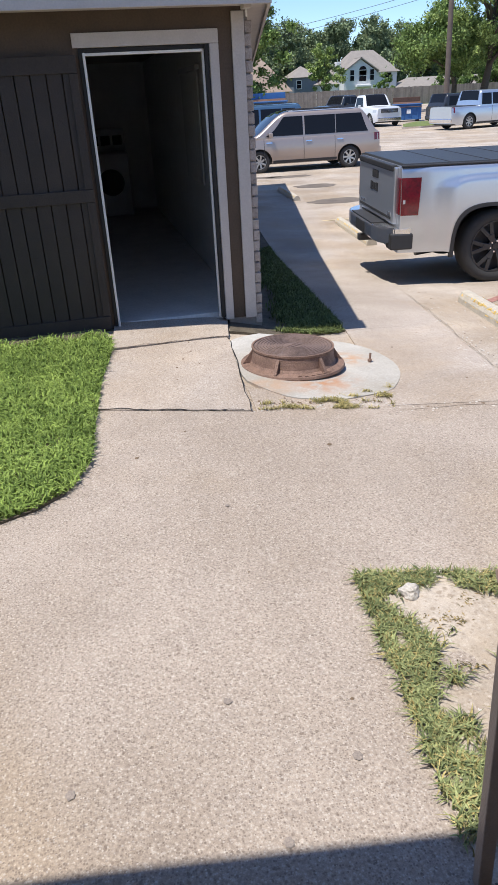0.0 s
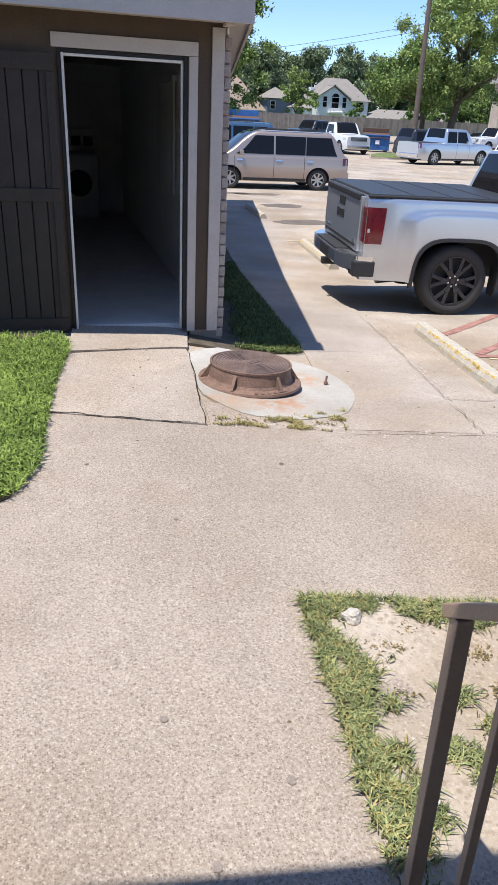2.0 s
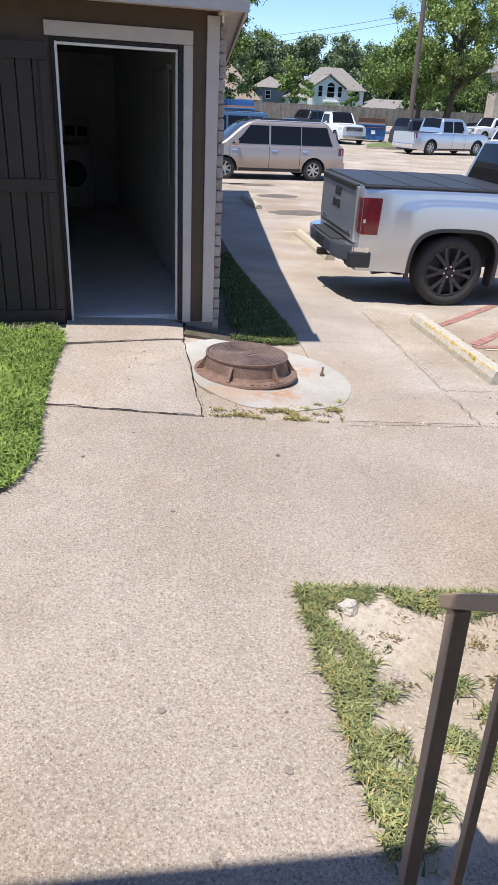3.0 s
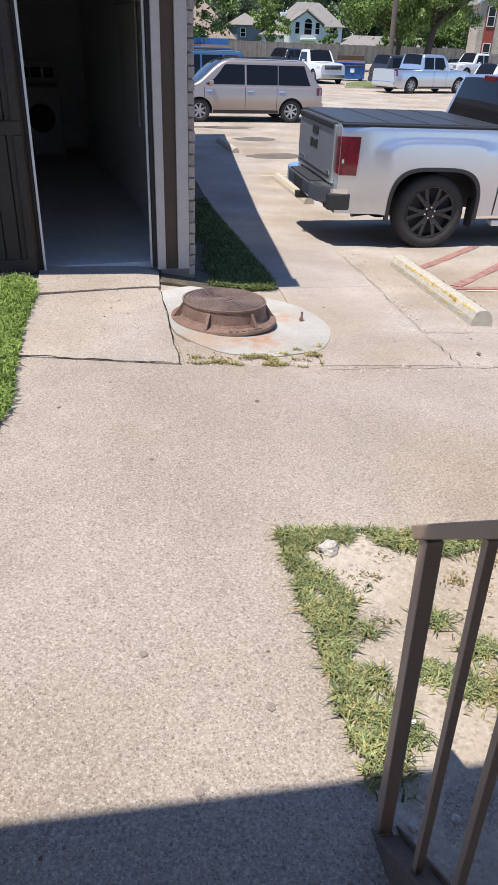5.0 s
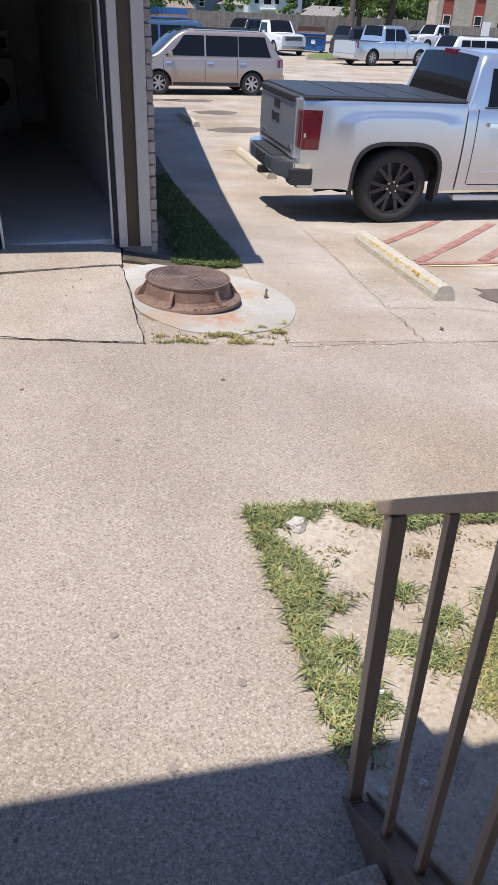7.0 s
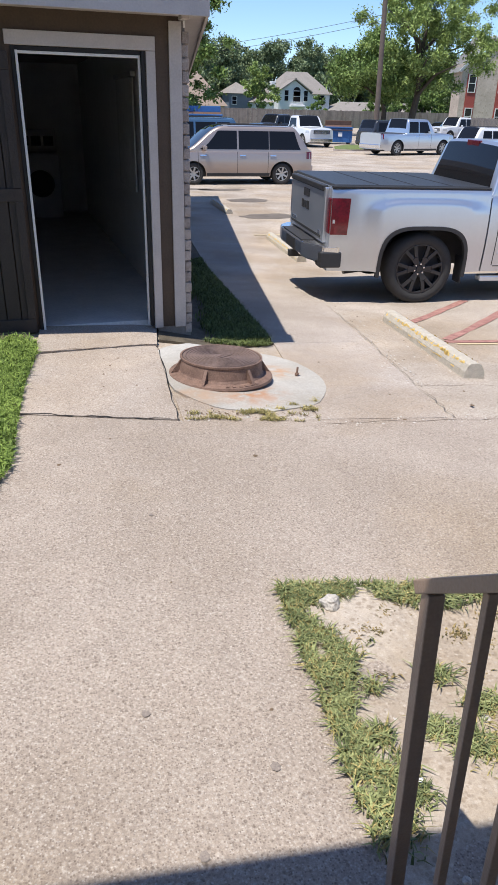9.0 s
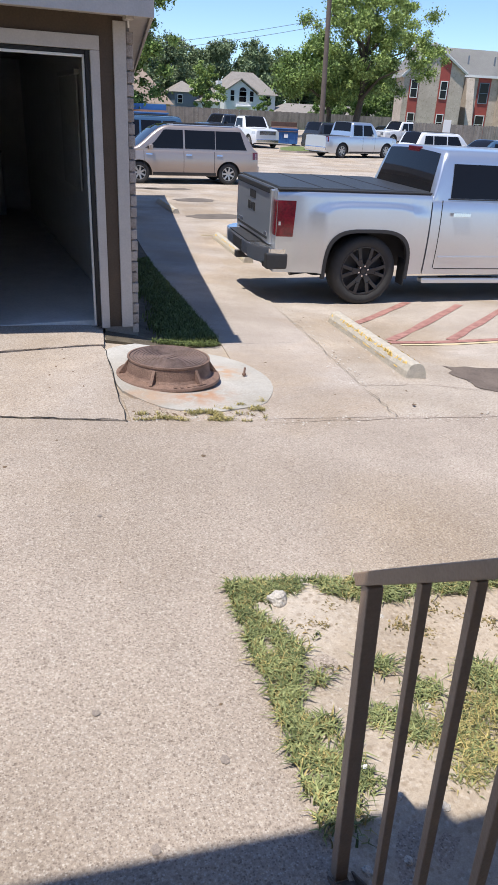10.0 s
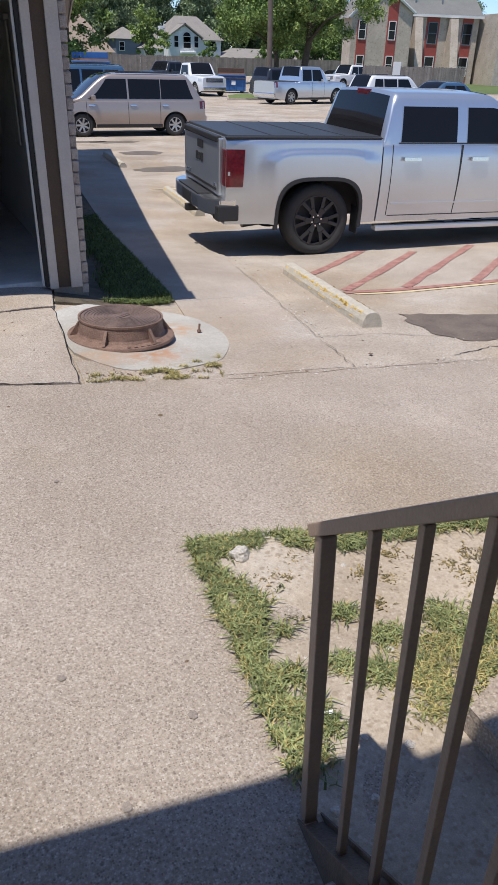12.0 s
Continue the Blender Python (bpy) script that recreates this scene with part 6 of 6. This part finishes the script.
    part("fascia", boxed((58.5, Y + 2.5, 6.7), (69.0, Y + 2.62, 6.98)), M["white_wall"], ob)
    for x in (57.6, 60.5, 64):
        part("roof_vent", tube((x, Y + 4.5, 8.0), (x, Y + 4.5, 9.2), 0.1), M["grey_wall"], ob)
    part("wall", boxed((69.2, Y - 1.5, -0.7), (84, Y + 12, 7.2)), M["stone"], ob)
    part("gable", poly_prism([(0, 0), (9, 0), (4.5, 4.2)], 0, 0.3, None), M["stone"], ob, at=pose(69.2, Y - 1.2, 7.2, 90))
    part("red_strip", boxed((73.0, Y - 1.56, -0.6), (75.0, Y - 1.503, 9.5)), M["red_panel"], ob, "red siding strip")
    sash(ob, 74.0, Y - 1.57, 4.1, 6.3, 1.2)
    sash(ob, 74.0, Y - 1.57, 0.5, 2.6, 1.2)
    part("roof", beam((69.0, Y - 1.9, 7.4), (73.8, Y - 1.9, 11.8), 0.12, 0.3), M["white_wall"], ob)
    return ob


flats()
bm = flat_patch([(44, 47.5), (80, 49), (90, 76), (44, 74.5)], 0.03)
thing("flats_lawn", bm, M["farland"], "sunlit lawn before the stone flats", "lawn", kind="structure")
isl = [(18.6, 38.3), (19.6, 37.9), (24.5, 39.3), (26, 42.5), (22.2, 44.2), (20.0, 41.5)]
thing("grass_island", draped(isl, 0.10, 0.14, 0.5), M["sidegrass"], "green grass island with concrete kerb", "island", kind="structure")
thing("island_kerb", draped([(x + (x - 22) * 0.04, y + (y - 41) * 0.05) for x, y in isl], 0.08, 0.13, 0.5), M["walk2"], "concrete kerb round the grass island", "kerb", kind="structure")


# ---- trees ----
def leaf_cloud(clumps, per, size, seed, squash=0.8):
    """Many small bent leaves gathered in clumps: verts and faces."""
    rng = np.random.default_rng(seed)
    c = np.array([q[:3] for q in clumps], float)
    r = np.array([q[3] for q in clumps], float)
    idx = np.repeat(np.arange(len(c)), np.maximum(8, (per * r ** 2 / np.mean(r ** 2)).astype(int)))
    n = len(idx)
    d = rng.normal(size=(n, 3))
    d /= np.linalg.norm(d, axis=1)[:, None]
    rad = rng.random(n) ** 0.55 * (1 + 0.35 * rng.normal(size=n))
    p = c[idx] + d * (rad * r[idx])[:, None] * np.array([1, 1, squash])
    u = rng.normal(size=(n, 3))
    u /= np.linalg.norm(u, axis=1)[:, None]
    w = np.cross(u, rng.normal(size=(n, 3)))
    w /= np.linalg.norm(w, axis=1)[:, None]
    s = size * rng.uniform(0.6, 1.4, n)[:, None]
    v = np.stack([p - u * s, p + w * s * 0.5, p + u * s, p - w * s * 0.5], 1).reshape(-1, 3)
    i = np.arange(n) * 4
    return v.tolist(), [tuple(q) for q in np.stack([i, i + 1, i + 2, i + 3], 1).tolist()]


def tree(label, at, height, trunk_r, crown_lo, spread, clumps, per, leafsize, material, seed, limbs=7, name="tree", lean=0.0, fine=1.0):
    rnd = random.Random(seed)
    ob = holder(name, label, "tree", "trees", at=at)
    bm = bmesh.new()
    top = Vector((lean, 0, height * 0.8))
    prev, pr = Vector((0, 0, -0.1)), trunk_r * 1.25
    for k in range(1, 7):
        p = Vector((lean * k / 6 + rnd.uniform(-1, 1) * trunk_r * 0.5, rnd.uniform(-1, 1) * trunk_r * 0.5, height * 0.8 * k / 6))
        r = trunk_r * (1 - 0.13 * k)
        tube(prev, p, pr, r, 10, bm)
        prev, pr = p, r
    for k in range(limbs):
        a = rnd.uniform(0, math.tau)
        z = crown_lo * 0.8 + (height * 0.6 - crown_lo * 0.8) * k / limbs
        q = Vector((lean * z / height, 0, z))
        m1 = q + Vector((math.cos(a) * spread * 0.35, math.sin(a) * spread * 0.35, height * 0.14))
        m2 = q + Vector((math.cos(a) * spread * 0.75, math.sin(a) * spread * 0.75, height * 0.20))
        tube(q, m1, trunk_r * 0.45, trunk_r * 0.28, 8, bm)
        tube(m1, m2, trunk_r * 0.28, trunk_r * 0.1, 8, bm)
    part("trunk", bm, M["bark"], ob)
    cl = []
    mid = (crown_lo + height) / 2
    for k in range(clumps):
        for _ in range(20):
            p = Vector((rnd.gauss(0, 0.5), rnd.gauss(0, 0.5), rnd.uniform(-1, 1)))
            if Vector((p.x, p.y, p.z)).length < 1.05:
                break
        f = 1.0 - 0.35 * max(0, p.z)
        cl.append((lean + p.x * spread * 1.25 * f, p.y * spread * 1.25 * f, mid + p.z * (height - crown_lo) / 2, rnd.uniform(0.13, 0.27) * spread * fine))
    v, f = leaf_cloud(cl, per, leafsize, seed)
    me = bpy.data.meshes.new("crown")
    me.from_pydata(v, [], f)
    me.materials.append(material)
    cr = new("crown", me)
    cr.parent = ob
    return ob


tree("large leafy tree with dark trunk standing by the fence", pose(39.6, 66, -0.6), 14.6, 0.42, 4.0, 6.3, 190, 330, 0.125, M["leaves_light"], 11, 11, lean=0.8, fine=0.62)
tree("leafy lower limbs of a second trunk beside the big tree", pose(37.6, 68, -0.6), 8.8, 0.33, 3.6, 5.2, 60, 420, 0.14, M["leaves"], 12, 6, lean=-0.8)
tree("young bright green tree above the wooden fence", pose(36.2, 106, -0.6), 8.6, 0.16, 2.2, 2.4, 46, 200, 0.17, M["leaves_light"], 13, 6)
tree("rounded grey-green shrub tree before the white house", pose(48.4, 112, -0.6), 4.8, 0.12, 1.5, 1.5, 24, 160, 0.11, M["leaves"], 14, 3)
tree("tall dark green tree beyond the building corner", pose(14.6, 64, -0.6), 13.5, 0.4, 2.0, 4.0, 75, 330, 0.17, M["leaves"], 15, 7)
for k, (x, y, h) in enumerate([(57.5, 107, 6.4), (61.0, 108, 7.2), (65.0, 107, 6.2), (69.0, 109, 7.0), (72.5, 108, 6.4)]):
    tree("dense dark green tree behind the fence", pose(x, y, -0.6), h, 0.2, 1.4, 2.6, 42, 190, 0.17, M["leaves"], 70 + k, 4)
rf = random.Random(21)
for k in range(36):
    x = 14 + k * 3.2 + rf.uniform(-1.5, 1.5)
    h = 13.6 + rf.uniform(-1.0, 1.0) + (1.5 if k < 4 else 0)
    tree("distant tree in the wooded skyline with haze in its leaf colour", pose(x, 138 + rf.uniform(-4, 6), -0.6), h, 0.35, 1.2, rf.uniform(5.2, 6.4), 60, 230, 0.24, M["leaves_hazed"], 30 + k, 3)

# ---- pole and wires ----
pole = holder("utility_pole", "tall brown wooden utility pole by the car park", "utility pole", at=pose(32.55, 60, LOT))
part("shaft", tube((0, 0, -0.2), (-0.25, 0, 13.0), 0.25, 0.20, 16), M["wood_pole"], pole)
part("cross_arm", beam((-1.8, 0, 12.3), (0.6, 0, 12.3), 0.12, 0.12), M["wood_pole"], pole)
for k, z in enumerate((12.4, 11.9)):
    bm = bmesh.new()
    prev = None
    for i in range(41):
        u = i / 40
        x = 32.5 - 70 * u
        p = Vector((x, 60 + 20 * u, LOT + z - 9.0 * 4 * u * (1 - u) * 0.35 - 3.5 * u + (-2.2)))
        if prev is not None:
            tube(prev, p, 0.018, n=5, bm=bm)
        prev = p
    thing("overhead_cable", bm, M["cable"], "thin dark overhead cable in the sky", "cable")

# ---- bricks of the side wall, at the corner ----
me = bpy.data.meshes.new("brick")
bm = boxed((0.0, 0.0, 0.0), (0.052, 0.19, 0.074), 0.004)
bm.to_mesh(me), bm.free()
me.materials.append(M["brick"])
me2 = bpy.data.meshes.new("brick")
bm = boxed((0.0, 0.0, 0.0), (0.052, 0.09, 0.074), 0.004)
bm.to_mesh(me2), bm.free()
me2.materials.append(M["brick"])
rb = random.Random(3)
tilt = math.degrees(math.atan(SK))
for k in range(26):
    z = -0.06 + 0.0865 * k
    y = 0.002
    for j in range(4):
        short = j == 0 and k % 2
        ob = new("brick", me2 if short else me)
        ob.parent = wall_e
        ob.matrix_local = pose(0.004 + SK * y + rb.uniform(-0.004, 0.004), y + (rb.uniform(0, 0.006) if j == 0 else 0), z + rb.uniform(-0.002, 0.002), 0, 0, rb.uniform(-1, 1) - (tilt if j else 2))
        y += 0.10 if short else 0.2
